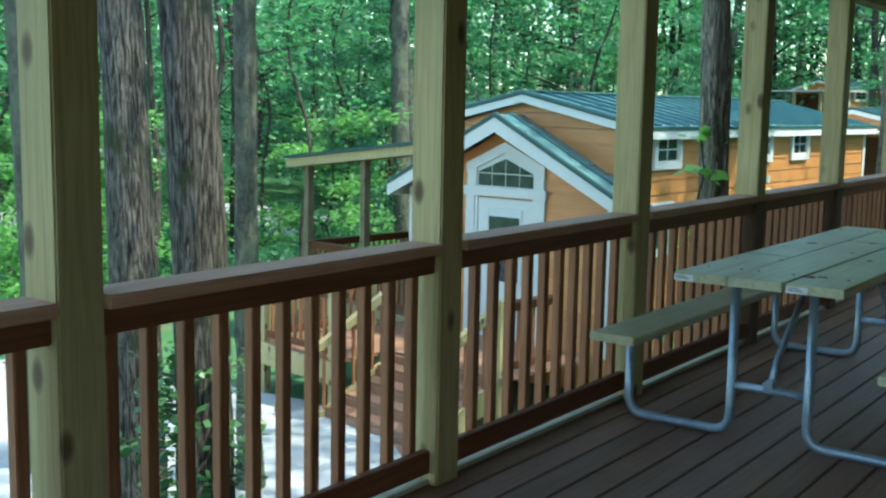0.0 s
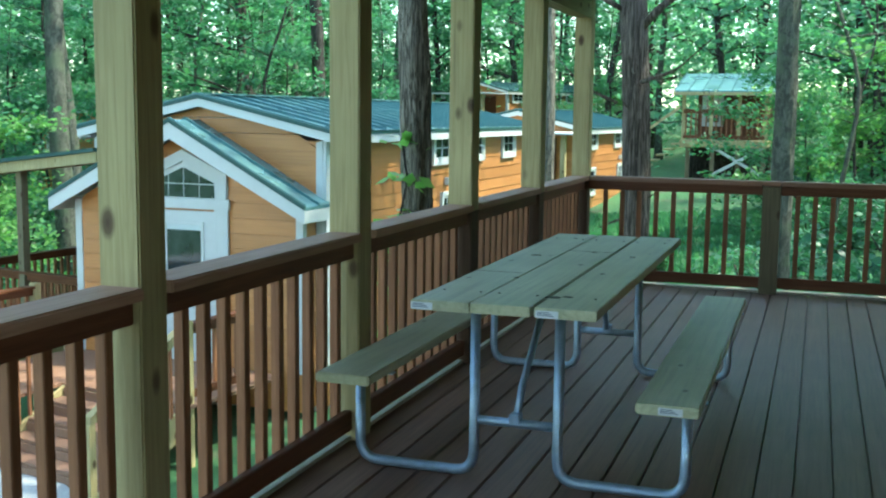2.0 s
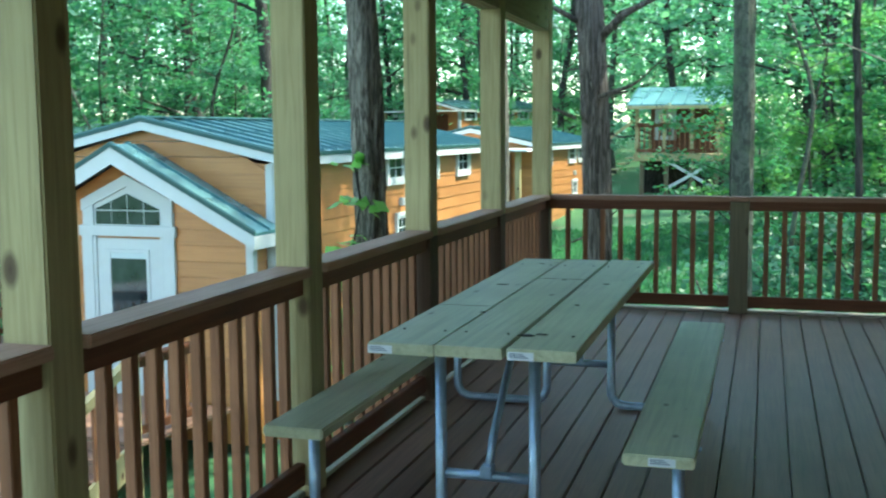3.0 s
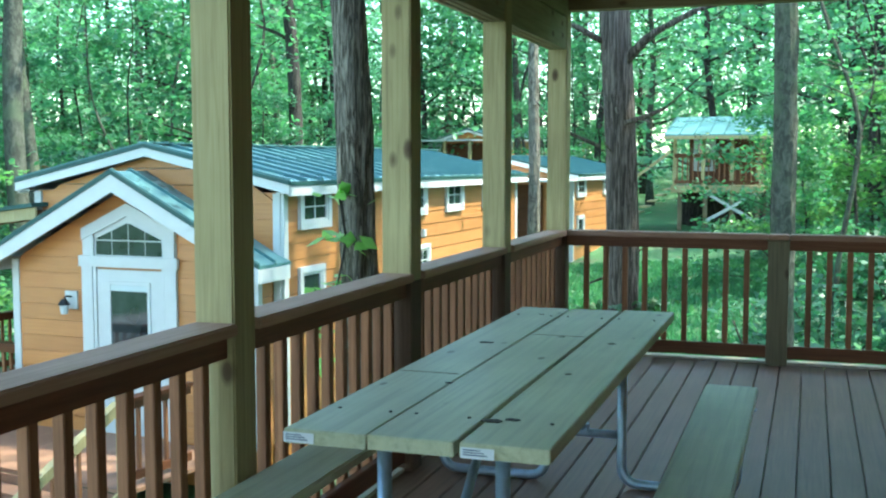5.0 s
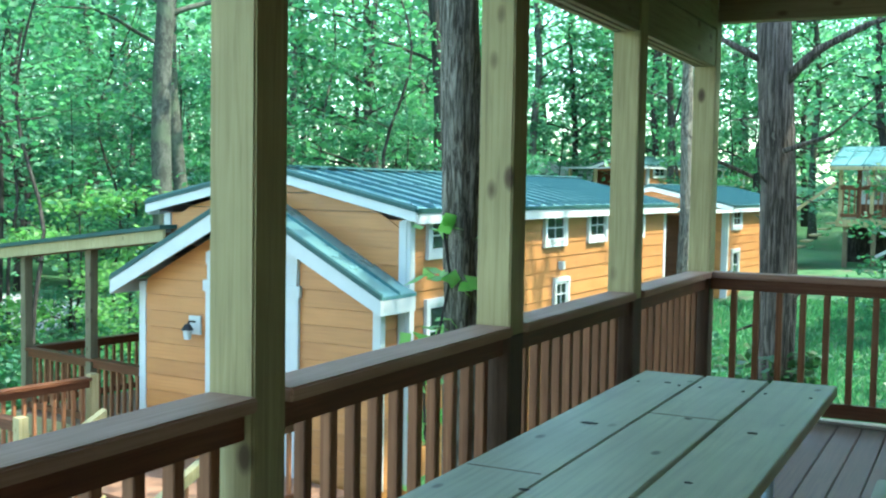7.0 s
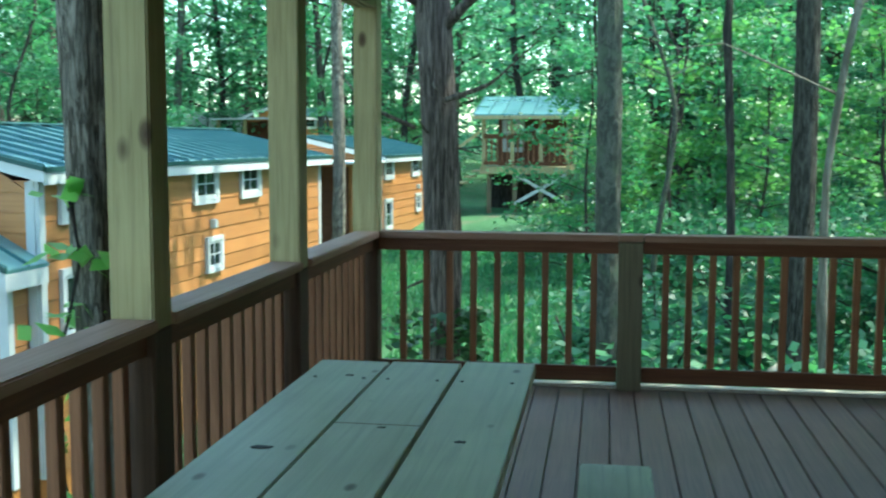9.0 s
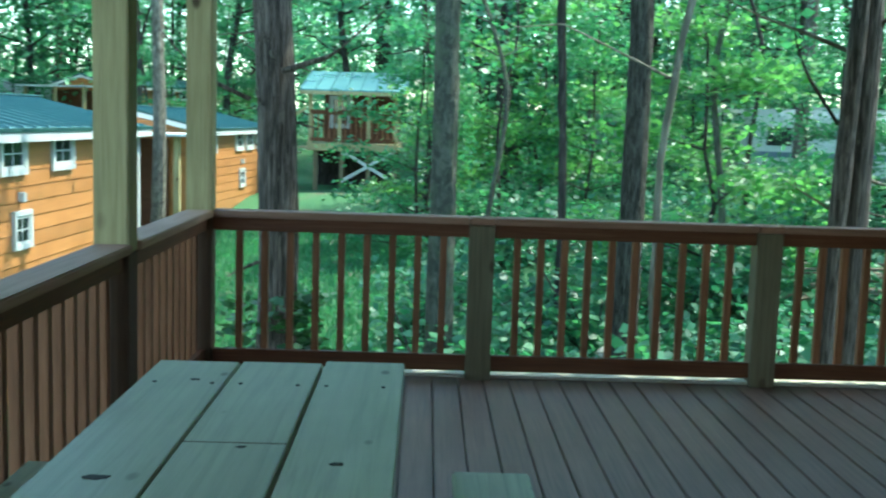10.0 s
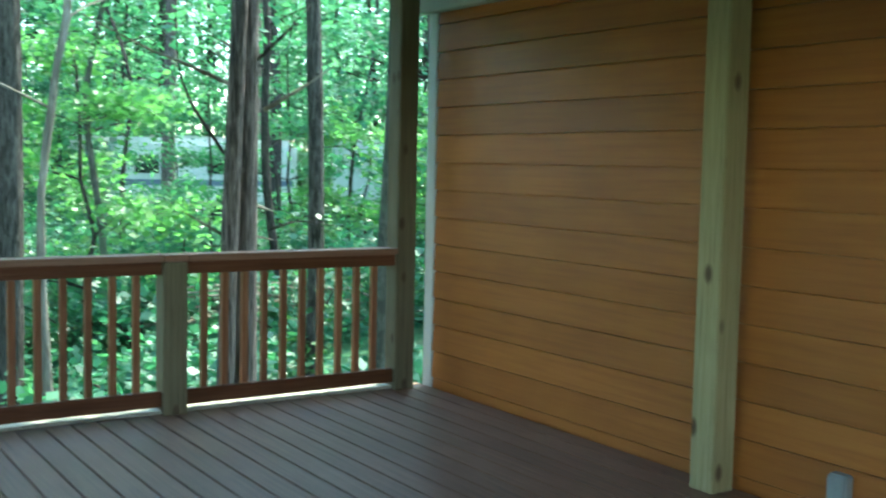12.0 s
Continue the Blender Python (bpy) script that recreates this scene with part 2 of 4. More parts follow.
IVY = leaves("ivy_leaves", (0.02, 0.065, 0.025), (0.035, 0.09, 0.03), (0.055, 0.13, 0.04), 0.3)


def ground_material():
    k = Nodes("forest_floor", 0.95)
    big, mid, fine = k.noise(0.13, 4), k.noise(1.1, 5), k.noise(26.0, 5, 0.7)
    litter = k.ramp(fine, [(0.3, (0.055, 0.04, 0.026)), (0.55, (0.13, 0.098, 0.066)), (0.8, (0.24, 0.19, 0.135))])
    grass = k.ramp(fine, [(0.3, (0.022, 0.072, 0.024)), (0.55, (0.042, 0.125, 0.042)), (0.8, (0.07, 0.17, 0.06))])
    c = k.mix(k.ramp(mid, [(0.28, (0.0,) * 3), (0.46, (1.0,) * 3)]), litter, grass)
    c = k.mix(k.ramp(big, [(0.42, (0.0,) * 3), (0.62, (0.7,) * 3)]), c, grass)
    k.color(c)
    k.bump(fine, 0.8, 0.04)
    return k.m


def gravel_material():
    k = Nodes("pale_gravel", 0.9)
    a, b = k.noise(1.3, 4), k.noise(60.0, 4, 0.7)
    c = k.ramp(b, [(0.3, (0.22, 0.23, 0.24)), (0.55, (0.35, 0.36, 0.37)), (0.8, (0.5, 0.5, 0.49))])
    c = k.mix(k.ramp(a, [(0.45, (0.0,) * 3), (0.75, (0.55,) * 3)]), c, (0.2, 0.17, 0.13))
    k.color(c)
    k.bump(b, 0.7, 0.02)
    return k.m


GROUND, GRAVEL = ground_material(), gravel_material()


# ---- building helpers ----
def box(bm, x0, x1, y0, y1, z0, z1):
    vs = [bm.verts.new((x, y, z)) for z in (z0, z1) for y in (y0, y1) for x in (x0, x1)]
    for q in ((0, 2, 3, 1), (4, 5, 7, 6), (0, 1, 5, 4), (2, 6, 7, 3), (0, 4, 6, 2), (1, 3, 7, 5)):
        bm.faces.new([vs[i] for i in q])
    return vs


def boxed(x0, x1, y0, y1, z0, z1, bevel=0.0):
    bm = bmesh.new()
    box(bm, x0, x1, y0, y1, z0, z1)
    if bevel:
        bmesh.ops.bevel(bm, geom=bm.edges[:], offset=bevel, segments=2, affect="EDGES")
    return bm


def mesh_of(name, bm, material, smooth=False):
    me = bpy.data.meshes.new(name)
    bmesh.ops.recalc_face_normals(bm, faces=bm.faces[:])
    bm.to_mesh(me)
    bm.free()
    me.materials.append(material)
    if smooth:
        for p in me.polygons:
            p.use_smooth = True
    return me


def thing(name, at=(0, 0, 0), turn=0.0, label="", category="", group="", kind=""):
    e = new(name)
    e.empty_display_size = 0.1
    e.matrix_world = pose(*at, 0, 0, turn)
    return tagged(e, label, category, group, kind)


def part(name, bm, material, parent=None, label="", at=None, smooth=False):
    """One bmesh as one mesh object under a thing or a part."""
    ob = new(name, mesh_of(name, bm, material, smooth))
    if parent is not None:
        ob.parent = parent
    if at is not None:
        ob.location = at
    return tagged(ob, label)


def piece(name, me, parent, at=(0, 0, 0), turn=(0, 0, 0), scale=None):
    ob = new(name, me)
    ob.parent = parent
    ob.location = at
    ob.rotation_euler = turn
    if scale:
        ob.scale = scale
    return ob


def prism(bm, outline, y0, y1):
    """An outline of (x, z) drawn out along y."""
    a = [bm.verts.new((x, y0, z)) for x, z in outline]
    b = [bm.verts.new((x, y1, z)) for x, z in outline]
    n = len(outline)
    bm.faces.new(a)
    bm.faces.new(b[::-1])
    for i in range(n):
        bm.faces.new((a[i], b[i], b[(i + 1) % n], a[(i + 1) % n]))


def tube(bm, path, radius, sides=10, taper=None):
    """A round tube along a path of points; taper gives a radius for each point."""
    path = [Vector(p) for p in path]
    rings, side = [], None
    for i, p in enumerate(path):
        way = (path[min(i + 1, len(path) - 1)] - path[max(i - 1, 0)]).normalized()
        if side is None:
            side = way.orthogonal().normalized()
        side = (side - way * side.dot(way)).normalized()
        up = way.cross(side)
        r = taper[i] if taper else radius
        rings.append([bm.verts.new(p + r * (math.cos(2 * math.pi * k / sides) * side + math.sin(2 * math.pi * k / sides) * up)) for k in range(sides)])
    for a, b in zip(rings, rings[1:]):
        for k in range(sides):
            bm.faces.new((a[k], a[(k + 1) % sides], b[(k + 1) % sides], b[k]))
    bm.faces.new(rings[0][::-1])
    bm.faces.new(rings[-1])


def rounded(path, r, steps=5):
    """A path whose inner corners are rounded with radius r."""
    path = [Vector(p) for p in path]
    out = [path[0]]
    for a, b, c in zip(path, path[1:], path[2:]):
        p, q = b + (a - b).normalized() * r, b + (c - b).normalized() * r
        for i in range(steps + 1):
            t = i / steps
            out.append((1 - t) ** 2 * p + 2 * t * (1 - t) * b + t * t * q)
    return out + [path[-1]]


def lap_boards(parent, outline, material, face_y, exposure=0.19, thick=0.022, along="x", outward=-1, base=None):
    """Lapped boards over a convex outline of (u, z): each board is a piece that leans out at its foot."""
    zs = [z for _, z in outline]
    z0 = min(zs) if base is None else base

    def span(z):
        us = []
        for (ua, za), (ub, zb) in zip(outline, outline[1:] + outline[:1]):
            if za == zb:
                if abs(z - za) < 1e-6:
                    us += [ua, ub]
            elif min(za, zb) - 1e-6 <= z <= max(za, zb) + 1e-6:
                us.append(ua + (ub - ua) * (z - za) / (zb - za))
        return (min(us), max(us)) if us else None

    z = z0
    while z < max(zs) - 0.02:
        top = min(z + exposure - 0.008, max(zs) - 0.002)
        lo, hi = span(z + 1e-4), span(top)
        if lo and hi:
            bm = bmesh.new()
            corner = []
            for (ua, ub), zz, out in ((lo, z, thick), (hi, top, 0.55 * thick)):
                for u in (ua, ub):
                    for d in (0.0, out):
                        w = face_y + outward * d
                        corner.append(bm.verts.new((u, w, zz) if along == "x" else (w, u, zz)))
            a = corner
            for q in ((0, 1, 3, 2), (4, 6, 7, 5), (1, 5, 7, 3), (0, 2, 6, 4), (0, 4, 5, 1), (2, 3, 7, 6)):
                try:
                    bm.faces.new([a[i] for i in q])
                except ValueError:
                    pass
            part("siding_board", bm, material, parent)
        z += exposure


# ---- the ground ----
def ground_z(x, y):
    s = y + x
    t = min(1.0, max(0.0, (s - 2.0) / 28.0))
    z = -2.6 + 2.0 * t * t * (3 - 2 * t)
    far = max(0.0, math.hypot(x + 2, y - 4) - 40.0)
    z += min(far * 0.035, 3.0)
    if y < 12 and x > -2:
        z = max(z, -2.6 + 0.1 * (x + 2))
    rough = 0.12 * noise.noise((x * 0.35, y * 0.35, 0.0)) if s > 6 else 0.03 * noise.noise((x * 0.5, y * 0.5, 0.0))
    return z + rough


def grid_axis(centre):
    near = [centre + i * 0.8 for i in range(-30, 31)]
    far, step, a, b = [], 1.2, near[0], near[-1]
    while step < 400:
        a, b = a - step, b + step
        far += [a, b]
        step *= 1.22
    return sorted(near + far)


def sheet():
    xs, ys = grid_axis(-2.0), grid_axis(14.0)
    bm = bmesh.new()
    rows = [[bm.verts.new((x, y, ground_z(x, y))) for x in xs] for y in ys]
    for a, b in zip(rows, rows[1:]):
        for i in range(len(xs) - 1):
            bm.faces.new((a[i], a[i + 1], b[i + 1], b[i]))
    return bm


ground = part("ground", sheet(), GROUND, smooth=True)
tagged(ground, "forest floor of leaf litter, grass and bare soil", "ground", kind="structure")


def driveway():
    bm = bmesh.new()
    n, ring = 48, []
    for i in range(n):
        a = 2 * math.pi * i / n
        r = 1.0 + 0.10 * noise.noise((math.cos(a) * 2, math.sin(a) * 2, 3.0))
        ring.append((-11.0 + 8.0 * r * math.cos(a), 3.2 + 7.0 * r * math.sin(a)))
    top = [bm.verts.new((x, y, -2.53)) for x, y in ring]
    low = [bm.verts.new((x, y, -2.75)) for x, y in ring]
    bm.faces.new(top)
    for i in range(n):
        bm.faces.new((low[i], low[(i + 1) % n], top[(i + 1) % n], top[i]))
    return bm


def lot(cx, cy, rx, ry):
    """An open gravel lot beyond the cabins."""
    bm = bmesh.new()
    n, rings = 56, []
    for k in (0.0, 0.25, 0.5, 0.75, 1.0):
        ring = []
        for i in range(n):
            a = 2 * math.pi * i / n
            r = k * (1.0 + 0.16 * noise.noise((math.cos(a) * 2.2, math.sin(a) * 2.2, 7.0)))
            x, y = cx + rx * r * math.cos(a), cy + ry * r * math.sin(a)
            ring.append(bm.verts.new((x, y, ground_z(x, y) + 0.14 - 0.18 * (k == 1.0))))
        rings.append(ring)
    for a, b in zip(rings[1:], rings[2:]):
        for i in range(n):
            bm.faces.new((a[i], b[i], b[(i + 1) % n], a[(i + 1) % n]))
    bm.faces.new(rings[1])
    for v in rings[0]:
        bm.verts.remove(v)
    return bm


for spot in ((-31.0, 24.0, 8.0, 6.0), (-15.5, 43.0, 5.0, 7.0)):
    tagged(part("gravel_lot", lot(*spot), GRAVEL), "pale sunlit gravel lot beyond the trees", "gravel lot", kind="structure")
tagged(part("driveway", driveway(), GRAVEL), "pale packed gravel pad in patchy sunlight", "driveway", kind="structure")

# ---- the deck: frame, posts, beams, ceiling ----
LEFT, FAR, WALL = -2.40, 9.615, 2.485
POSTS = [1.60 + 1.588 * i for i in range(-3, 5)]        # near faces of the posts along the open side
SIZE = 0.14
deck_frame = thing("deck_frame", (0, 0, 0), label="treated timber frame under the raised deck", category="deck frame", kind="structure")
part("rim_joist", boxed(-2.60, -2.56, -4.4, 9.80, -0.30, -0.03), BEAM_Y, deck_frame)
part("rim_joist", boxed(-2.555, 2.47, 9.765, 9.80, -0.30, -0.03), BEAM_X, deck_frame)
for k in range(12):
    y = -4.3 + 1.27 * k
    part("joist", boxed(-2.555, 2.47, y, y + 0.045, -0.27, -0.032), BEAM_X, deck_frame)


def post(x, y, top, base=-2.75, m=POST):
    ob = part("porch_post", boxed(-SIZE / 2, SIZE / 2, -SIZE / 2, SIZE / 2, base, top, 0.006), m, at=(x, y, 0))
    return tagged(ob, "square treated pine post with brown knots", "post", "porch posts", "structure")


def dark_foot_post(x, y, top, base=-2.75):
    """A post whose foot is darker brown up to the cap."""
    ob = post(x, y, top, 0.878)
    part("stained_foot", boxed(-SIZE / 2, SIZE / 2, -SIZE / 2, SIZE / 2, base, 0.8775, 0.005), POST_FOOT, ob, "darker brown lower post", at=(0, 0, 0))
    return tagged(ob, "square treated pine post with a darker brown foot", "post", "porch posts", "structure")


for y in POSTS:
    (post if y < 6.0 else dark_foot_post)(LEFT - SIZE / 2, y + SIZE / 2, 2.62)
dark_foot_post(LEFT - SIZE / 2, FAR + SIZE / 2, 2.62)
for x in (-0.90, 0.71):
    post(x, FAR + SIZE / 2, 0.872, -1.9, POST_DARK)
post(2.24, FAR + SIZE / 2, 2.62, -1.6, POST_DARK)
post(WALL - 0.16, 7.07, 2.62, -0.002)

beams = thing("roof_beams", (0, 0, 0), label="doubled treated timber beams carrying the porch roof", category="beam", kind="structure")
for y0, y1 in zip([-4.4] + [p + SIZE + 0.003 for p in POSTS], [POSTS[0] - 0.003] + [p - 0.003 for p in POSTS[1:]] + [FAR - 0.003]):
    if y1 - y0 > 0.2:
        for x0, x1 in ((-2.535, -2.50), (-2.487, -2.452), (-2.44, -2.405)):
            part("beam_ply", boxed(x0, x1, y0, y1, 2.23, 2.46, 0.003), BEAM_Y, beams)
part("far_beam", boxed(-2.395, 2.165, FAR + 0.01, FAR + 0.13, 2.51, 2.69, 0.004), BEAM_X, beams)
part("top_plate", boxed(-2.56, -2.395, -4.4, FAR - 0.003, 2.465, 2.69, 0.004), BEAM_Y, beams)
for y in (9.2, 8.6, 8.0, 7.4, 6.8, 6.2, 5.6):
    part("joist", boxed(-2.39, WALL - 0.05, y - 0.02, y + 0.02, 2.585, 2.69, 0.003), BEAM_X, beams)
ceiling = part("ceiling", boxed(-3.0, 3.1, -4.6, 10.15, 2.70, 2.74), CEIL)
tagged(ceiling, "bare plywood underside of the porch roof", "ceiling", kind="structure")


def porch_roof():
    bm = bmesh.new()
    prism(bm, [(-3.0, 2.745), (3.1, 2.745), (3.1, 3.5), (-3.0, 2.83)], -4.6, 10.15)
    return bm


tagged(part("porch_roof", porch_roof(), TEAL_EDGE), "low metal porch roof over the deck", "roof", kind="structure")


# ---- railings ----
def railing(length, count, along, cap_name=RAIL_Y):
    """One bay of railing from 0 to length along its axis; the inner side is 0, the depth runs outward (negative)."""
    e = thing("railing", label="reddish-brown stained wooden deck railing with square balusters", category="railing", group="deck railings")
    g = 0.002

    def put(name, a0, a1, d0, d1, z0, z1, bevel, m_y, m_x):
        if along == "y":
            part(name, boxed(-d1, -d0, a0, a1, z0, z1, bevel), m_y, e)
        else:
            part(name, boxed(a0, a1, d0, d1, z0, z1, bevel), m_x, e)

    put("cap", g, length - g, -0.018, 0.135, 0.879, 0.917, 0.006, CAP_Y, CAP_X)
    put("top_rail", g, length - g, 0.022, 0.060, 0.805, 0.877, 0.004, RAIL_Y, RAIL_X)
    put("bottom_rail", g, length - g, 0.030, 0.068, 0.045, 0.135, 0.004, RAIL_Y, RAIL_X)
    bm = boxed(-0.019, 0.019, -0.019, 0.019, 0.07, 0.80, 0.003)
    me = mesh_of("baluster", bm, RAIL_Z)
    for i in range(count):
        a = length * ((i + 0.5) / count if along == "y" else (i + 1) / (count + 1))
        d = 0.081
        lean = 0.006 * math.sin(i * 2.7 + length * 9)
        ob = piece("baluster", me, e, (-d, a, 0) if along == "y" else (a, d, 0), (0, 0, lean))
    # nailed to the outer face of the top rail, so a spacer strip closes the head
    put("head_strip", g, length - g, 0.062, 0.1, 0.805, 0.877, 0.002, RAIL_Y, RAIL_X)
    return e


bay = railing(1.588 - SIZE, 11, "y")
bay.matrix_world = pose(LEFT, POSTS[0] + SIZE, 0)
for p in POSTS[1:-1]:
    copy_thing(bay, pose(LEFT, p + SIZE, 0))
last = railing(FAR - POSTS[-1] - SIZE, 11, "y")
last.matrix_world = pose(LEFT, POSTS[-1] + SIZE, 0)
edges = [LEFT + 0.002, -0.90, 0.71, 2.17]
for i, (a, b) in enumerate(zip(edges, edges[1:])):
    lo = a + (SIZE / 2 if i else 0)
    hi = b - (SIZE / 2 if i < 2 else 0)
    r = railing(hi - lo, (9, 10, 10)[i], "x")
    r.matrix_world = pose(lo, FAR, 0)
# pale strips stand in for daylight on the deck edge past the rails
toe = wood("daylit_edge_strip", (0.30, 0.27, 0.2), (0.42, 0.38, 0.29), (0.52, 0.48, 0.38))
for y0, y1 in zip([p + SIZE for p in POSTS], POSTS[1:] + [FAR]):
    tagged(part("trim_toe", boxed(-2.52, -2.432, y0 + 0.003, y1 - 0.003, 0.003, 0.022, 0.003), toe), "pale strip painting daylight on the deck edge under the railing", "toe strip", kind="structure")
for x0, x1 in ((-2.395, -0.973), (-0.827, 0.647), (0.783, 2.167)):
    tagged(part("trim_toe", boxed(x0, x1, FAR + 0.04, FAR + 0.13, 0.003, 0.022, 0.003), toe), "pale strip painting daylight on the deck edge under the railing", "toe strip", kind="structure")
# the far cap runs over its short posts
for x in (-0.90, 0.71):
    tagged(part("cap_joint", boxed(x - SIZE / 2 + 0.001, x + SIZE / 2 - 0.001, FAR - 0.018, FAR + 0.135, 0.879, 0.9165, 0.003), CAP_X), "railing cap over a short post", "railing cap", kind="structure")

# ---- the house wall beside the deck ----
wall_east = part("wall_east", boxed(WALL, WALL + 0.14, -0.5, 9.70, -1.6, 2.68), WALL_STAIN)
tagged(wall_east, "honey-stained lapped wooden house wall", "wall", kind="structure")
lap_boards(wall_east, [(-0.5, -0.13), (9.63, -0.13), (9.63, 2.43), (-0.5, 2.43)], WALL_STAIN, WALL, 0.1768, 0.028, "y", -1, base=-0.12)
trim_corner = part("trim_corner", boxed(WALL - 0.03, WALL + 0.17, 9.634, 9.735, -1.6, 2.43, 0.004), WHITE)
tagged(trim_corner, "white painted corner board of the house", "corner board", kind="structure")
fascia_house = part("trim_fascia", boxed(WALL - 0.075, WALL - 0.04, -0.5, 9.95, 2.435, 2.58, 0.004), WHITE)
tagged(fascia_house, "white painted eave board along the house wall", "fascia", kind="structure")
tagged(part("trim_soffit", boxed(WALL - 0.038, WALL, -0.5, 9.95, 2.435, 2.46), WHITE), "white soffit strip under the house eave", "soffit", kind="structure")
tagged(part("trim_drip_edge", boxed(WALL - 0.12, WALL + 0.05, -0.5, 9.97, 2.583, 2.62, 0.004), TEAL_EDGE), "dark green metal drip edge of the house roof", "drip edge", kind="structure")
# unseen wall, added only to hold back light from the deck's rear end
tagged(part("wall_south", boxed(0.0, WALL - 0.13, -3.10, -2.96, -0.02, 2.69), WALL_STAIN), "added unseen wall that blocks light at the end of the deck", "wall", kind="structure")

outlet = thing("outlet_box", (WALL - 0.029, 6.46, 0.14), label="grey weatherproof outlet box on the wooden wall", category="outlet box")
part("body", boxed(-0.055, 0.0, -0.045, 0.045, -0.07, 0.07, 0.008), ZINC, outlet)
part("lid", boxed(-0.066, -0.056, -0.04, 0.04, -0.06, 0.06, 0.004), ZINC, outlet)


# ---- the picnic table ----
def picnic_table():
    e = thing("picnic_table", (-1.62, 5.475, 0), label="long picnic table of weathered green-tinged planks on bent galvanised tube legs", category="picnic table")
    half = 1.22
    for i, (x, far) in enumerate(((-0.2315, half), (0.0, half + 0.01), (0.238, half + 0.04))):
        bm = boxed(-0.1135, 0.1135, -half + 0.004 * i, far, -0.019, 0.019, 0.003)
        top = part("tabletop_plank", bm, TABLE, e, at=(x, 0, 0.724))
        top.rotation_euler = (0, 0, (0.0015, -0.001, 0.001)[i])
    for x in (-0.625, 0.61):
        part("bench_plank", boxed(-0.112, 0.112, -half, half + 0.02, -0.019, 0.019, 0.006), TABLE, e, at=(x, 0, 0.411))
    for y in (-0.965, 0.965):
        for s in (-1, 1):
            bm = bmesh.new()
            tube(bm, rounded([(s * 0.655, y, 0.388), (s * 0.655, y, 0.022), (s * 0.168, y, 0.022), (s * 0.168, y, 0.70)], 0.085), 0.0205, 12)
            part("leg_frame", bm, GALV, e, smooth=True)
            part("seat_bracket", boxed(-0.11, 0.11, -0.02, 0.02, 0, 0.006, 0.002), GALV, e, at=(s * 0.618, y, 0.385))
        bm = bmesh.new()
        tube(bm, [(-0.15, y, 0.235), (0.15, y, 0.235)], 0.0175, 12)
        part("cross_tube", bm, GALV, e, smooth=True)
        part("top_bracket", boxed(-0.32, 0.32, -0.022, 0.022, -0.0045, 0.0045, 0.0015), GALV, e, at=(0, y, 0.7005))
        d = 1 if y < 0 else -1
        bm = bmesh.new()
        tube(bm, [(0, y + d * 0.01, 0.245), (0, y + d * 0.09, 0.36), (0, y + d * 0.50, 0.69)], 0.0145, 10)
        part("brace", bm, GALV, e, smooth=True)
        part("brace_plate", boxed(-0.02, 0.02, -0.03, 0.03, -0.012, 0.03, 0.003), GALV, e, at=(0, y, 0.245))
    for x, z, w in ((-0.30, 0.722, 0.085), (0.175, 0.722, 0.085), (0.622, 0.411, 0.085)):
        tag = part("paper_tag", boxed(-w / 2, w / 2, -0.0012, 0.0, -0.0135, 0.0135), TAG, e, "white printed paper tag stapled on the plank end", at=(x, -half - 0.0025, z))
        for i in range(3):
            part("print_line", boxed(-w * 0.42, w * (0.1 + 0.1 * i), -0.0018, -0.0013, 0.006 - 0.006 * i, 0.009 - 0.006 * i), INK, tag)
    # screw heads and dark knots in the planks
    for x in (-0.30, -0.15, -0.075, 0.075, 0.15, 0.30):
        for y in (-0.965, 0.965):
            bm = bmesh.new()
            bmesh.ops.create_cone(bm, cap_ends=True, segments=10, radius1=0.006, radius2=0.0045, depth=0.003)
            part("bolt", bm, BLACK, e, at=(x, y, 0.7445))
    return e


picnic_table()
KNOT = plain("dark_knot", (0.03, 0.024, 0.016), 0.7, vary=0.3, scale=40)


def knot_mark(x, y, r):
    bm = bmesh.new()
    n = 14
    ring = []
    for i in range(n):
        a = 2 * math.pi * i / n
        k = 0.7 + 0.5 * noise.noise((math.cos(a) * 2 + x * 9, math.sin(a) * 2 + y * 9, 1.0))
        ring.append(bm.verts.new((r * k * math.cos(a), 0.55 * r * k * math.sin(a), 0)))
    bm.faces.new(ring)
    ext = bmesh.ops.extrude_face_region(bm, geom=bm.faces[:])
    for v in ext["geom"]:
        if isinstance(v, bmesh.types.BMVert):
            v.co.z += 0.0025
    return bm


table_ob = [o for o in scene.collection.objects if o.name == "picnic_table"][0]
for x, y, r in ((-0.224, 0.204, 0.035), (0.23, 0.32, 0.02), (0.14, -0.98, 0.045), (0.19, -0.95, 0.03), (-0.20, 1.0, 0.018), (0.02, 0.42, 0.014), (-0.12, -0.55, 0.015), (0.2, -0.3, 0.016)):
    part("knot", knot_mark(x, y, r), KNOT, table_ob, at=(x, y, 0.7425))

SEAM = plain("dark_reddish_crack", (0.10, 0.05, 0.035), 0.8, vary=0.2)
for x0, x1, y in ((-0.112, 0.112, 0.45), (-0.335, -0.135, -0.405)):
    part("crack", boxed(x0, x1, y - 0.002, y + 0.002, 0.7425, 0.7438), SEAM, table_ob)


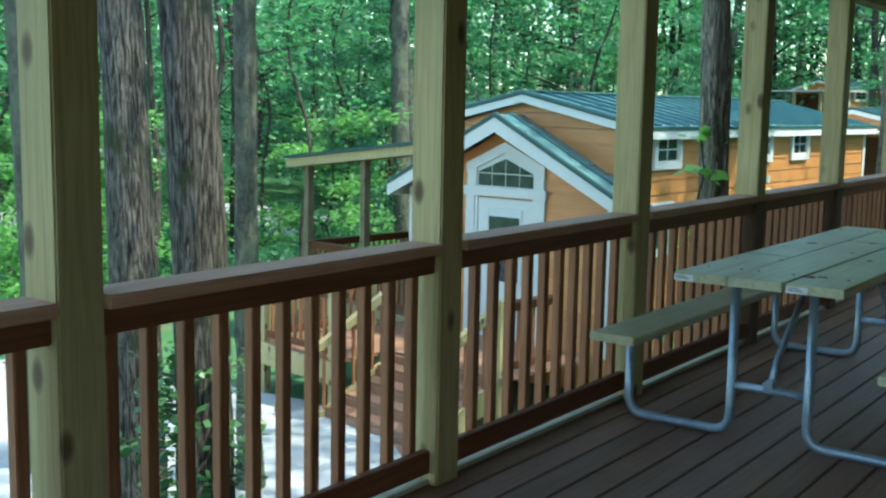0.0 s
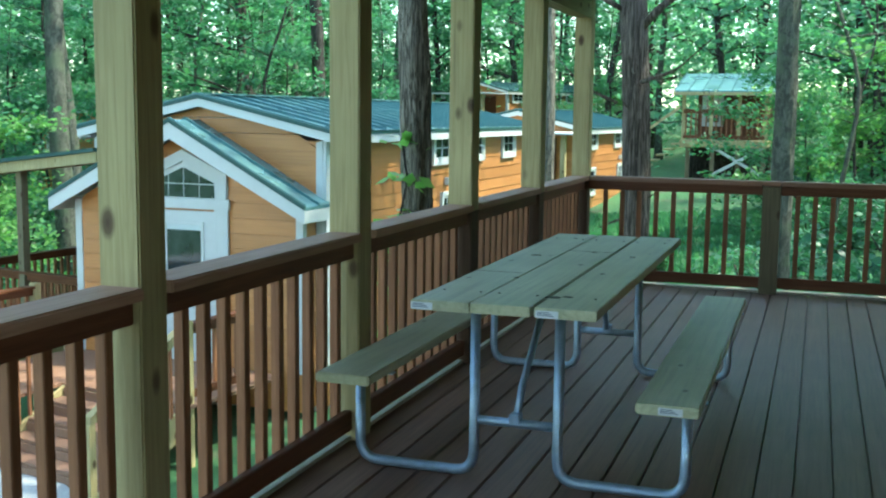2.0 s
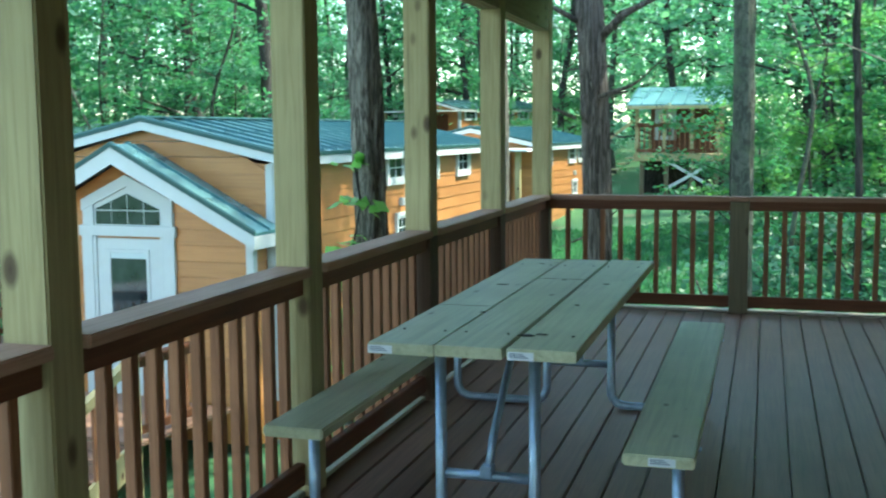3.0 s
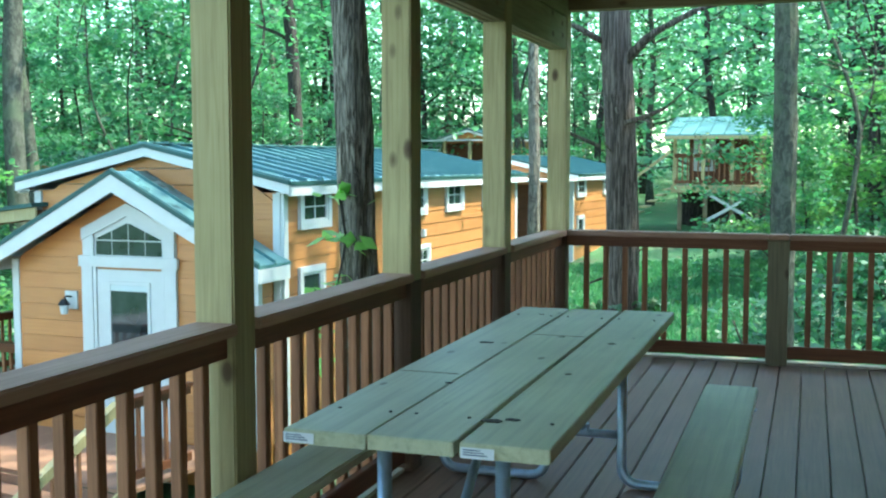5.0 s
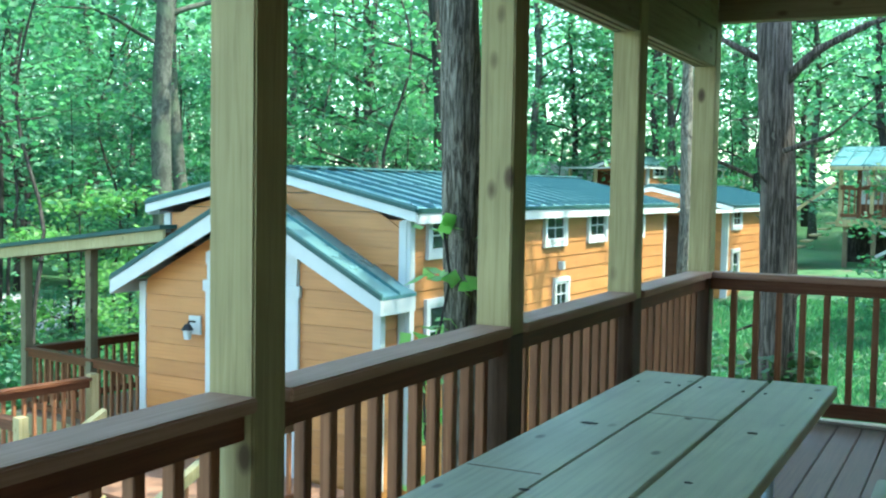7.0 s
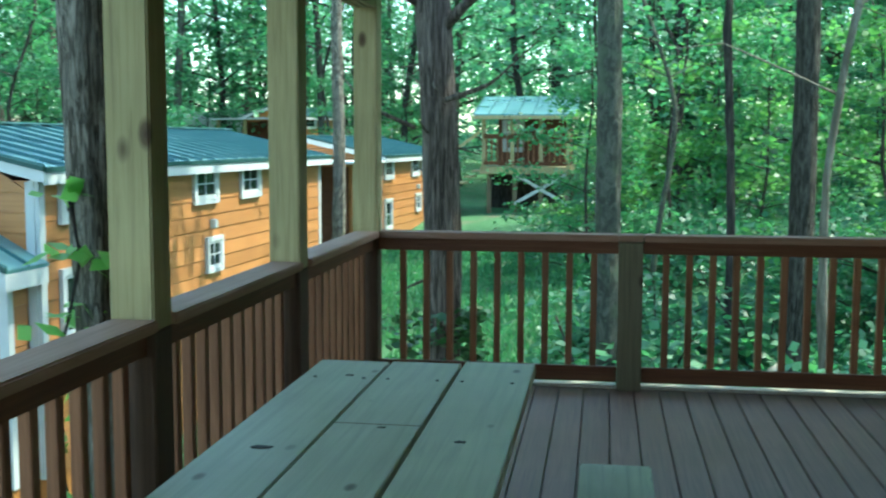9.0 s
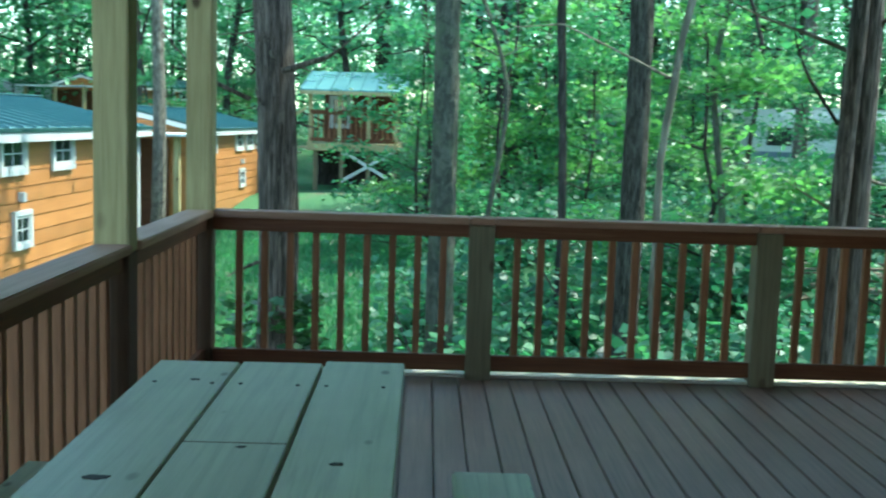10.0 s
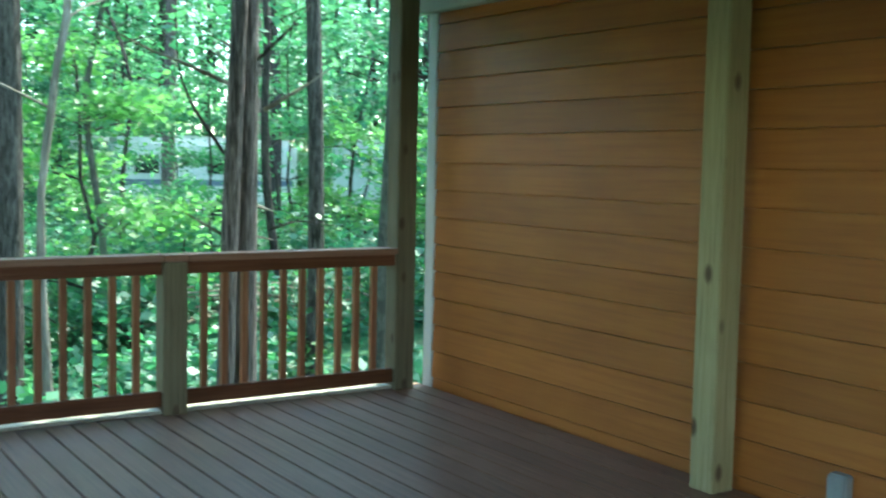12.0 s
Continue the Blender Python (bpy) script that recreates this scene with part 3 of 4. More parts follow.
# ---- the cabins ----
def window(e, x, y, z, w, h, facing="x", panes=(2, 2), trim=0.09):
    """A white framed window standing proud of a wall; facing says which way is outward (x: +x, y: -y)."""
    win = new("window")
    win.parent = e
    win.location = (x, y, z)
    if facing == "x":
        win.rotation_euler = (0, 0, radians(90))

    def put(name, bm, m, lift=None):
        return part(name, bm, m, win)

    put("trim", frame_ring(w, h, trim, 0.045), WHITE)
    put("window_frame", frame_ring(w - 0.002, h - 0.002, -0.035, 0.03), WHITE)
    nx, nz = panes
    for i in range(nx):
        for j in range(nz):
            pw, ph = (w - 0.07) / nx, (h - 0.07) / nz
            cx, cz = -w / 2 + 0.035 + pw * (i + 0.5), -h / 2 + 0.035 + ph * (j + 0.5)
            put("pane", boxed(cx - pw / 2 + 0.006, cx + pw / 2 - 0.006, -0.012, -0.006, cz - ph / 2 + 0.006, cz + ph / 2 - 0.006), GLASS)
    for i in range(1, nx):
        cx = -w / 2 + 0.035 + (w - 0.07) / nx * i
        put("muntin", boxed(cx - 0.009, cx + 0.009, -0.02, -0.003, -h / 2 + 0.035, h / 2 - 0.035), WHITE)
    for j in range(1, nz):
        cz = -h / 2 + 0.035 + (h - 0.07) / nz * j
        put("muntin", boxed(-w / 2 + 0.035, w / 2 - 0.035, -0.021, -0.004, cz - 0.009, cz + 0.009), WHITE)
    return win


def frame_ring(w, h, t, depth):
    """A picture-frame of width t round (or, below zero, inside) an opening, standing out by depth towards -y."""
    bm = bmesh.new()
    if t > 0:
        a, b, c, d = w / 2, w / 2 + t, h / 2, h / 2 + t
    else:
        a, b, c, d = w / 2 + t, w / 2, h / 2 + t, h / 2
    box(bm, -b, b, -depth, 0, c, d)
    box(bm, -b, b, -depth, 0, -d, -c)
    box(bm, -b, -a, -depth, 0, -c, c)
    box(bm, a, b, -depth, 0, -c, c)
    return bm


def slab(bm, p, q, y0, y1, t):
    """A sloping slab from the point p to q in (x, z), t thick upward, between y0 and y1."""
    prism(bm, [p, q, (q[0], q[1] + t), (p[0], p[1] + t)], y0, y1)


def metal_roof(e, ridge, eave, y0, y1, pitch=0.40, name="roof"):
    """Standing-seam sheets from the ridge down to the eave, in (x, z)."""
    bm = bmesh.new()
    slab(bm, ridge, eave, y0, y1, 0.03)
    deck_part = part(name, bm, TEAL, e)
    n = max(1, int(round((y1 - y0) / pitch)))
    step = (y1 - y0) / n
    pan = bmesh.new()
    slab(pan, (ridge[0], ridge[1] + 0.032), (eave[0], eave[1] + 0.032), 0.012, step - 0.012, 0.008)
    pan = mesh_of("roof_panel", pan, TEAL)
    seam = bmesh.new()
    slab(seam, (ridge[0], ridge[1] + 0.03), (eave[0], eave[1] + 0.03), -0.012, 0.012, 0.045)
    seam = mesh_of("seam", seam, ROOF_SEAM)
    for i in range(n):
        piece("roof_panel", pan, deck_part, (0, y0 + i * step, 0))
        piece("seam", seam, deck_part, (0, y0 + i * step, 0))
    return deck_part


def cabin(at, turn, front=True, label="", floor=-1.85, L=6.25, spots=(0.68, 3.24, 4.36, 5.5), low=3.55):
    """A small honey-coloured cabin, 3.5 m wide; its front right corner is the origin, its long side runs along +y."""
    W = 3.50
    e = thing("cabin", at, turn, label, "cabin", "park cabins")
    ridge = (-W / 2, 1.60)
    # main body
    body = part("wall", boxed(-W, 0, 0.0, L, floor - 0.5, 1.08), SIDE_X, e)
    lap_boards(body, [(0.08, floor), (L - 0.08, floor), (L - 0.08, 1.07), (0.08, 1.07)], SIDE_Y, 0.0, 0.195, 0.024, "y", 1)
    gable = part("gable_wall", boxed(-W + 0.02, -0.02, -0.002, 0.03, 0.2, 1.07), SIDE_X, e)
    lap_boards(gable, [(-W + 0.08, -0.2), (-0.08, -0.2), (-0.08, 1.08), (-W / 2, 1.52), (-W + 0.08, 1.08)], SIDE_X, -0.002, 0.195, 0.024, "x", -1)
    for y0, y1 in ((-0.03, 0.075), (L - 0.085, L + 0.02)):
        part("corner_board", boxed(-0.01, 0.034, y0, y1, floor, 1.07, 0.004), WHITE, e)
    part("corner_board", boxed(-0.11, -0.012, -0.036, -0.004, floor, 1.07, 0.004), WHITE, e)
    part("corner_board", boxed(-W - 0.03, -W + 0.075, -0.036, 0.075, floor, 1.07, 0.004), WHITE, e)
    part("skirting", boxed(-W + 0.05, -0.05, 0.05, L - 0.05, floor - 1.1, floor - 0.5), ZINC, e)
    for s in (1, -1):
        eave = (-W / 2 + s * (W / 2 + 0.19), 1.17)
        metal_roof(e, ridge, eave, -0.17, L + 0.17)
        bm = bmesh.new()
        prism(bm, [(ridge[0], ridge[1] - 0.10), (eave[0], eave[1] - 0.10), (eave[0], eave[1] + 0.004), (ridge[0], ridge[1] + 0.004)], -0.19, -0.155)
        part("rake_board", bm, WHITE, e)
        bm = bmesh.new()
        prism(bm, [(ridge[0], ridge[1] + 0.006), (eave[0], eave[1] + 0.006), (eave[0], eave[1] + 0.05), (ridge[0], ridge[1] + 0.05)], -0.205, -0.172)
        part("drip_edge", bm, TEAL_EDGE, e)
        x0, x1 = sorted((eave[0] - s * 0.03, eave[0] + s * 0.004))
        part("fascia", boxed(x0, x1, -0.15, L + 0.15, 1.045, 1.165, 0.003), WHITE, e)
        x0, x1 = sorted((eave[0] - s * 0.01, eave[0] + s * 0.02))
        part("drip_edge", boxed(x0, x1, -0.17, L + 0.17, 1.168, 1.215), TEAL_EDGE, e)
        x0, x1 = sorted((eave[0] - s * 0.19, eave[0] - s * 0.03))
        part("soffit", boxed(x0, x1, -0.15, L + 0.15, 1.075, 1.09), WHITE, e)
    part("ridge_cap", boxed(-W / 2 - 0.09, -W / 2 + 0.09, -0.18, L + 0.18, 1.655, 1.675, 0.006), TEAL, e)
    for y in spots:
        window(e, 0.022, y, 0.90, 0.64, 0.37, "x", (2, 2), 0.08)
    window(e, 0.022, low, -0.05, 0.42, 0.36, "x", (2, 2), 0.06)
    window(e, 0.022, 0.62, -0.18, 0.5, 0.6, "x", (1, 2), 0.07)
    part("vent_hood", boxed(0.02, 0.10, low - 0.09, low + 0.01, 0.30, 0.42, 0.01), WHITE, e)
    if not front:
        return e
    # the gabled front room with the door
    V, mid = -0.36, -1.84
    xl, xr = -3.56, -0.12
    room = part("front_wall", boxed(xl + 0.01, xr - 0.01, V, -0.04, floor - 0.5, 0.22), SIDE_X, e)
    bm = bmesh.new()
    prism(bm, [(xl + 0.01, 0.22), (xr - 0.01, 0.22), (mid, 1.17)], V, -0.04)
    part("gable_core", bm, SIDE_X, e)
    lap_boards(room, [(xl + 0.05, floor), (xr - 0.05, floor), (xr - 0.05, 0.26), (mid, 1.14), (xl + 0.05, 0.26)], SIDE_X, V - 0.002, 0.195, 0.024, "x", -1)
    lap_boards(room, [(V + 0.06, floor), (-0.05, floor), (-0.05, 0.26), (V + 0.06, 0.26)], SIDE_Y, xr - 0.01, 0.195, 0.024, "y", 1)
    for x0, x1 in ((xl - 0.03, xl + 0.075), (xr - 0.085, xr + 0.02)):
        part("corner_board", boxed(x0, x1, V - 0.034, V + 0.06, floor, 0.24, 0.004), WHITE, e)
    top = (mid, 1.29)
    for s in (1, -1):
        eave = (mid + s * 1.93, 0.26)
        metal_roof(e, top, eave, V - 0.32, 0.02 if s < 0 else 0.02)
        bm = bmesh.new()
        prism(bm, [(top[0], top[1] - 0.2), (eave[0], eave[1] - 0.16), (eave[0], eave[1] + 0.004), (top[0], top[1] + 0.004)], V - 0.34, V - 0.305)
        part("rake_board", bm, WHITE, e)
        bm = bmesh.new()
        prism(bm, [(top[0], top[1] + 0.006), (eave[0], eave[1] + 0.006), (eave[0], eave[1] + 0.06), (top[0], top[1] + 0.06)], V - 0.355, V - 0.322)
        part("drip_edge", bm, TEAL_EDGE, e)
        x0, x1 = sorted((eave[0] - s * 0.03, eave[0] + s * 0.004))
        part("fascia", boxed(x0, x1, V - 0.3, 0.0, 0.10, 0.255, 0.003), WHITE, e)
        bm = bmesh.new()
        slab(bm, (top[0], top[1] - 0.055), (eave[0] - s * 0.03, eave[1] - 0.04), V - 0.304, V - 0.03, 0.02)
        part("soffit", bm, WHITE, e)
    # door with transom, its surround rising to a low gable
    door = new("door")
    door.parent = e
    door.location = (mid, V - 0.022, 0)
    bm = bmesh.new()
    prism(bm, [(-0.66, 0.20), (0.66, 0.20), (0.66, 0.62), (0, 0.93), (-0.66, 0.62)], -0.012, 0.0)
    part("surround_panel", bm, WHITE, door)
    for s in (-1, 1):
        x0, x1 = sorted((s * 0.51, s * 0.67))
        part("jamb_board", boxed(x0, x1, -0.045, 0, floor, 0.22, 0.004), WHITE, door)
        x0, x1 = sorted((s * 0.49, s * 0.65))
        part("jamb_board", boxed(x0, x1, -0.04, -0.013, 0.222, 0.61, 0.004), WHITE, door)
        bm = bmesh.new()
        prism(bm, [(0, 0.80), (s * 0.66, 0.50), (s * 0.66, 0.64), (0, 0.95)], -0.05, -0.014)
        part("gable_board", bm, WHITE, door)
    part("head_board", boxed(-0.70, 0.70, -0.06, -0.014, 0.19, 0.32, 0.004), WHITE, door)
    for i in range(4):
        x0, x1 = -0.47 + 0.235 * i + 0.008, -0.47 + 0.235 * (i + 1) - 0.008
        part("pane", boxed(x0, x1, -0.020, -0.014, 0.335, 0.50), GLASS, door)
        bm = bmesh.new()
        t0, t1 = 0.72 - abs(x0) * 0.42, 0.72 - abs(x1) * 0.42
        prism(bm, [(x0, 0.515), (x1, 0.515), (x1, t1), (x0, t0)], -0.020, -0.014)
        part("pane", bm, GLASS, door)
    part("door_slab", boxed(-0.46, 0.46, -0.02, 0.0, floor + 0.03, 0.16, 0.004), WHITE, door)
    part("stile", boxed(-0.505, -0.465, -0.035, 0.0, floor, 0.185), WHITE, door)
    part("stile", boxed(0.465, 0.505, -0.035, 0.0, floor, 0.185), WHITE, door)
    glass = part("door_glass", boxed(-0.26, 0.26, -0.028, -0.022, -1.0, -0.02), GLASS, door)
    part("glass_frame", boxed(-0.30, -0.262, -0.036, -0.02, -1.04, 0.02), WHITE, glass)
    part("glass_frame", boxed(0.262, 0.30, -0.036, -0.02, -1.04, 0.02), WHITE, glass)
    part("glass_frame", boxed(-0.30, 0.30, -0.0365, -0.0205, -0.018, 0.022), WHITE, glass)
    part("blind", boxed(-0.26, 0.26, -0.034, -0.029, -0.09, -0.02), CURTAIN, glass)
    bm = bmesh.new()
    bmesh.ops.create_uvsphere(bm, u_segments=12, v_segments=8, radius=0.03)
    part("door_knob", bm, GALV, door, at=(0.39, -0.06, -0.9), smooth=True)
    # lamp on a white block
    lamp = new("wall_lamp")
    lamp.parent = e
    lamp.location = (-2.70, V - 0.03, -0.24)
    part("block", boxed(-0.08, 0.10, -0.02, 0.01, -0.10, 0.12, 0.004), WHITE, lamp)
    bm = bmesh.new()
    tube(bm, rounded([(0.02, -0.02, 0.05), (0.02, -0.13, 0.07), (-0.0, -0.13, 0.0)], 0.03), 0.012, 8)
    part("bracket", bm, BLACK, lamp)
    bm = bmesh.new()
    bmesh.ops.create_cone(bm, cap_ends=True, segments=12, radius1=0.075, radius2=0.03, depth=0.07)
    part("shade", bm, BLACK, lamp, at=(0, -0.13, 0.0))
    bm = bmesh.new()
    bmesh.ops.create_cone(bm, cap_ends=True, segments=12, radius1=0.04, radius2=0.055, depth=0.11)
    part("globe", bm, CURTAIN, lamp, "frosted glass globe", at=(0, -0.13, -0.09))
    return e


def rail_run(e, a, b, z, count, depth=0.09):
    """A railing from a to b (x, y) at the floor height z: cap, two rails and balusters."""
    a, b = Vector((*a, 0)), Vector((*b, 0))
    way, length = (b - a).normalized(), (b - a).length
    turn = math.atan2(way.y, way.x)

    def put(name, d0, d1, z0, z1, m):
        ob = part(name, boxed(0, length, d0, d1, z0, z1, 0.003), m, e, at=(a.x, a.y, z))
        ob.rotation_euler = (0, 0, turn)

    put("cap", -0.07, 0.07, 0.88, 0.917, RAIL_X)
    put("top_rail", -0.02, 0.02, 0.79, 0.878, RAIL_X)
    put("bottom_rail", -0.02, 0.02, 0.06, 0.15, RAIL_X)
    me = mesh_of("baluster", boxed(-0.019, 0.019, -0.019, 0.019, 0.10, 0.80), RAIL_Z)
    for i in range(count):
        p = a + way * length * (i + 0.5) / count
        n = Vector((-way.y, way.x, 0)) * 0.041
        piece("baluster", me, e, (p.x + n.x, p.y + n.y, z), (0, 0, turn))


CABIN_AT, CABIN_TURN = (-6.43, 12.97, -0.02), -2.3
cabin(CABIN_AT, CABIN_TURN, True, "small honey-stained cabin with teal metal roof and white gabled door", L=9.0, spots=(0.72, 3.93, 5.55, 7.35), low=4.18)
PORCH_AT, PORCH_TURN = (-5.95, 12.44, 0.0), -9.4
second = cabin((-6.15, 27.6, -0.1), -4.0, False, "honey-stained cabin with teal metal roof among trees")
# dark sheet over the honey wall paints the shade under the porch roof
part("porch_wall", boxed(-3.6, -0.72, -0.09, -0.045, -1.85, 0.95), RAIL_X, second, "dark brown sheet painting the shade inside the open porch")
part("porch_rim", boxed(-3.7, 0.1, -1.6, -0.1, -2.1, -1.9), POST, second)
rail_run(second, (-3.6, -1.55), (0.0, -1.55), -1.9, 26)
for x in (-3.6, -1.8, -0.1):
    part("porch_post", boxed(-0.06, 0.06, -0.06, 0.06, -2.9, 1.05), POST, second, at=(x, -1.5, 0))
bm = bmesh.new()
slab(bm, (-3.9, 1.05), (0.2, 1.05), -1.8, -0.2, 0.05)
part("porch_roof", bm, GREYWALL, second)
copy_thing(second, pose(-14.5, 50.0, 1.3, 0, 0, -30))
copy_thing(second, pose(-31.0, 37.5, 0.2, 0, 0, -60))
copy_thing(second, pose(-34.0, 42.0, 0.6, 0, 0, -20))


# ---- the porch and stairs of the nearest cabin ----
def in_cabin(name, label, category, kind="", shift=0.0):
    return thing(name, (PORCH_AT[0] + shift, PORCH_AT[1], PORCH_AT[2]), PORCH_TURN, label, category, kind=kind)


FL = -1.85
porch = in_cabin("cabin_porch", "covered side porch of the honey cabin with brown railings", "porch")
part("porch_floor", boxed(-7.2, -4.06, -0.1, 3.3, FL - 0.04, FL), DECK, porch)
part("floor_rim", boxed(-7.22, -4.06, -0.14, -0.102, FL - 0.28, FL), BEAM_X, porch)
for x, y in ((-7.05, 0.0), (-5.56, 0.0), (-7.05, 3.2), (-5.4, 3.2), (-4.25, 3.2)):
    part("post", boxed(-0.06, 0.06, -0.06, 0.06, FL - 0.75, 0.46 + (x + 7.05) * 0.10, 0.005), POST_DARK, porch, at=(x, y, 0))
bm = bmesh.new()
slab(bm, (-7.45, 0.46), (-3.86, 0.86), -0.25, 3.5, 0.05)
roof_porch = part("porch_roof", bm, TEAL_EDGE, porch)
bm = bmesh.new()
slab(bm, (-7.43, 0.31), (-3.86, 0.71), -0.20, -0.165, 0.145)
part("fascia", bm, POST, porch)
bm = bmesh.new()
slab(bm, (-7.2, 0.32), (-3.86, 0.70), -0.06, 0.06, 0.12)
part("roof_beam", bm, RAIL_X, porch)
rail_run(porch, (-7.0, 0.0), (-4.05, 0.0), FL, 22)
rail_run(porch, (-7.08, 3.2), (-4.2, 3.2), FL, 22)
rail_run(porch, (-7.08, 0.05), (-7.08, 3.15), FL, 22)

landing = in_cabin("entry_deck", "entry deck of brown boards with railing before the cabin door", "deck", shift=-0.5)
part("landing_floor", boxed(-3.69, -0.3, -1.75, -0.08, FL - 0.04, FL), DECK, landing)
part("side_floor", boxed(-4.0, -2.32, -2.75, -1.752, FL - 0.04, FL), DECK, landing)
part("floor_rim", boxed(-4.02, -2.30, -2.79, -2.752, FL - 0.30, FL - 0.002), POST, landing)
part("floor_rim", boxed(-4.04, -4.002, -2.75, -0.2, FL - 0.30, FL - 0.002), POST, landing)
for x, y in ((-3.9, -2.68), (-2.38, -2.68), (-3.9, -0.75), (-0.4, -1.7)):
    part("post", boxed(-0.055, 0.055, -0.055, 0.055, -2.7, FL + 0.95, 0.005), POST, landing, at=(x, y, 0))
rail_run(landing, (-3.85, -2.68), (-2.43, -2.68), FL, 11)
rail_run(landing, (-3.9, -2.62), (-3.9, -0.8), FL, 14)
rail_run(landing, (-0.4, -1.65), (-0.4, -0.72), FL, 7)
stairs = in_cabin("stairs", "wooden stairs of pale treads down to the gravel", "stairs", shift=-0.5)
for i in range(5):
    z = FL - 0.14 * (i + 1)
    y1 = -1.76 - 0.28 * i
    part("tread", boxed(-2.26, -0.46, y1 - 0.29, y1, z - 0.04, z, 0.004), DECK, stairs)
    part("riser", boxed(-2.26, -0.46, y1 - 0.03, y1 - 0.004, z, z + 0.098), DECK, stairs)
for x in (-2.29, -0.42):
    bm = bmesh.new()
    prism(bm, [(-1.765, FL - 0.02), (-1.765, FL - 0.35), (-3.2, FL - 1.0), (-3.2, FL - 0.72)], -0.02, 0.02)
    for v in bm.verts:
        v.co = Vector((x + v.co.y, v.co.x, v.co.z))
    part("stringer", bm, POST, stairs)
    bm = bmesh.new()
    prism(bm, [(-1.77, FL + 0.78), (-3.15, FL + 0.10), (-3.15, FL + 0.20), (-1.77, FL + 0.90)], -0.045, 0.045)
    for v in bm.verts:
        v.co = Vector((x + v.co.y, v.co.x, v.co.z))
    part("handrail", bm, POST, stairs)
    part("post", boxed(-0.045, 0.045, -0.045, 0.045, FL - 0.98, FL + 0.12, 0.004), POST, stairs, at=(x, -3.13, 0))
    for i in range(7):
        y = -1.95 - 0.16 * i
        zt = FL + 0.80 - (abs(y) - 1.77) * 0.49
        part("baluster", boxed(-0.017, 0.017, -0.017, 0.017, zt - 0.95, zt - 0.01), RAIL_Z, stairs, at=(x, y, 0))


# ---- the raised cabin in the trees ----
def raised_cabin():
    gx, gy = -3.28, 34.0
    e = thing("raised_cabin", (gx, gy, 0.14), 0, "brown raised cabin on cross-braced posts with a teal roof", "cabin")
    part("platform", boxed(-1.24, 1.28, -0.5, 4.5, 0.38, 0.58, 0.01), POST, e)
    for x in (-1.0, -0.28, 0.45, 1.17):
        part("stilt", boxed(-0.06, 0.06, -0.06, 0.06, -1.6, 0.38), POST_DARK, e, at=(x, -0.3, 0))
        part("stilt", boxed(-0.06, 0.06, -0.06, 0.06, -1.6, 0.38), POST_DARK, e, at=(x, 4.2, 0))
    for s in (-1, 1):
        bm = bmesh.new()
        prism(bm, [(-0.28, -0.08 - s * 0.42), (-0.28, 0.02 - s * 0.42), (1.17, 0.02 + s * 0.42), (1.17, -0.08 + s * 0.42)], -0.40 - 0.02 * s, -0.375 - 0.02 * s)
        part("brace", bm, WHITE, e)
    part("under_wall", boxed(-1.2, 1.24, 2.0, 2.1, -1.6, 0.38), BARK_DARK, e, "dark panel below the platform")
    w = part("wall", boxed(-0.9, 1.2, 1.2, 4.3, 0.58, 2.05), RAIL_X, e)
    lap_boards(w, [(-0.9, 0.6), (1.2, 0.6), (1.2, 2.05), (-0.9, 2.05)], RAIL_X, 1.2, 0.2)
    for x in (-1.15, -0.35, 0.45, 1.2):
        part("porch_post", boxed(-0.05, 0.05, -0.05, 0.05, 0.58, 2.0), POST, e, at=(x, -0.35, 0))
    rail_run(e, (-1.15, -0.4), (1.2, -0.4), 0.58, 16)
    window(e, -0.45, 1.17, 1.45, 0.45, 0.75, "y")
    bm = bmesh.new()
    slab(bm, (-1.4, 2.0), (1.5, 2.0), -0.8, 2.2, 0.04)
    for v in bm.verts:
        v.co.z += (v.co.y + 0.8) * 0.2
    roof = part("roof", bm, TEAL, e)
    for i in range(8):
        bm = bmesh.new()
        slab(bm, (-1.4 + 0.41 * i, 2.03), (-1.37 + 0.41 * i, 2.03), -0.8, 2.2, 0.04)
        for v in bm.verts:
            v.co.z += (v.co.y + 0.8) * 0.2
        part("seam", bm, ROOF_SEAM, roof)
    part("fascia", boxed(-1.4, 1.5, -0.82, -0.79, 1.9, 2.0), POST, e)
    # stairs on the near end
    for i in range(8):
        part("stair_tread", boxed(-1.48 - 0.22 * i, -1.25 - 0.22 * i, -0.5, 0.5, 0.44 - 0.17 * i, 0.48 - 0.17 * i), POST, e)
    bm = bmesh.new()
    slab(bm, (-3.1, 0.15), (-1.25, 1.5), -0.52, -0.46, 0.1)
    part("stair_rail", bm, POST, e)
    return e


raised_cabin()


def trailer():
    e = thing("camper_trailer", (16.0, 48.0, ground_z(16, 48) - 0.1), 15, "white camper trailer half hidden by trees", "trailer", "parked trailers")
    body = boxed(-3.2, 3.2, -1.2, 1.2, 0.5, 2.9, 0.25)
    b = part("body", body, GREYWALL, e)
    part("stripe", boxed(-3.0, 3.0, -1.215, -1.205, 1.3, 1.5), INK, b)
    for x in (-2.0, 0.4, 2.0):
        part("window", boxed(x - 0.4, x + 0.4, -1.225, -1.203, 1.7, 2.3, 0.02), GLASS, b)
    for x in (-0.5, 0.4):
        bm = bmesh.new()
        bmesh.ops.create_cone(bm, cap_ends=True, segments=20, radius1=0.36, radius2=0.36, depth=0.22)
        w = part("wheel", bm, BLACK, e, at=(x, -1.1, 0.4))
        w.rotation_euler = (radians(90), 0, 0)
    return e


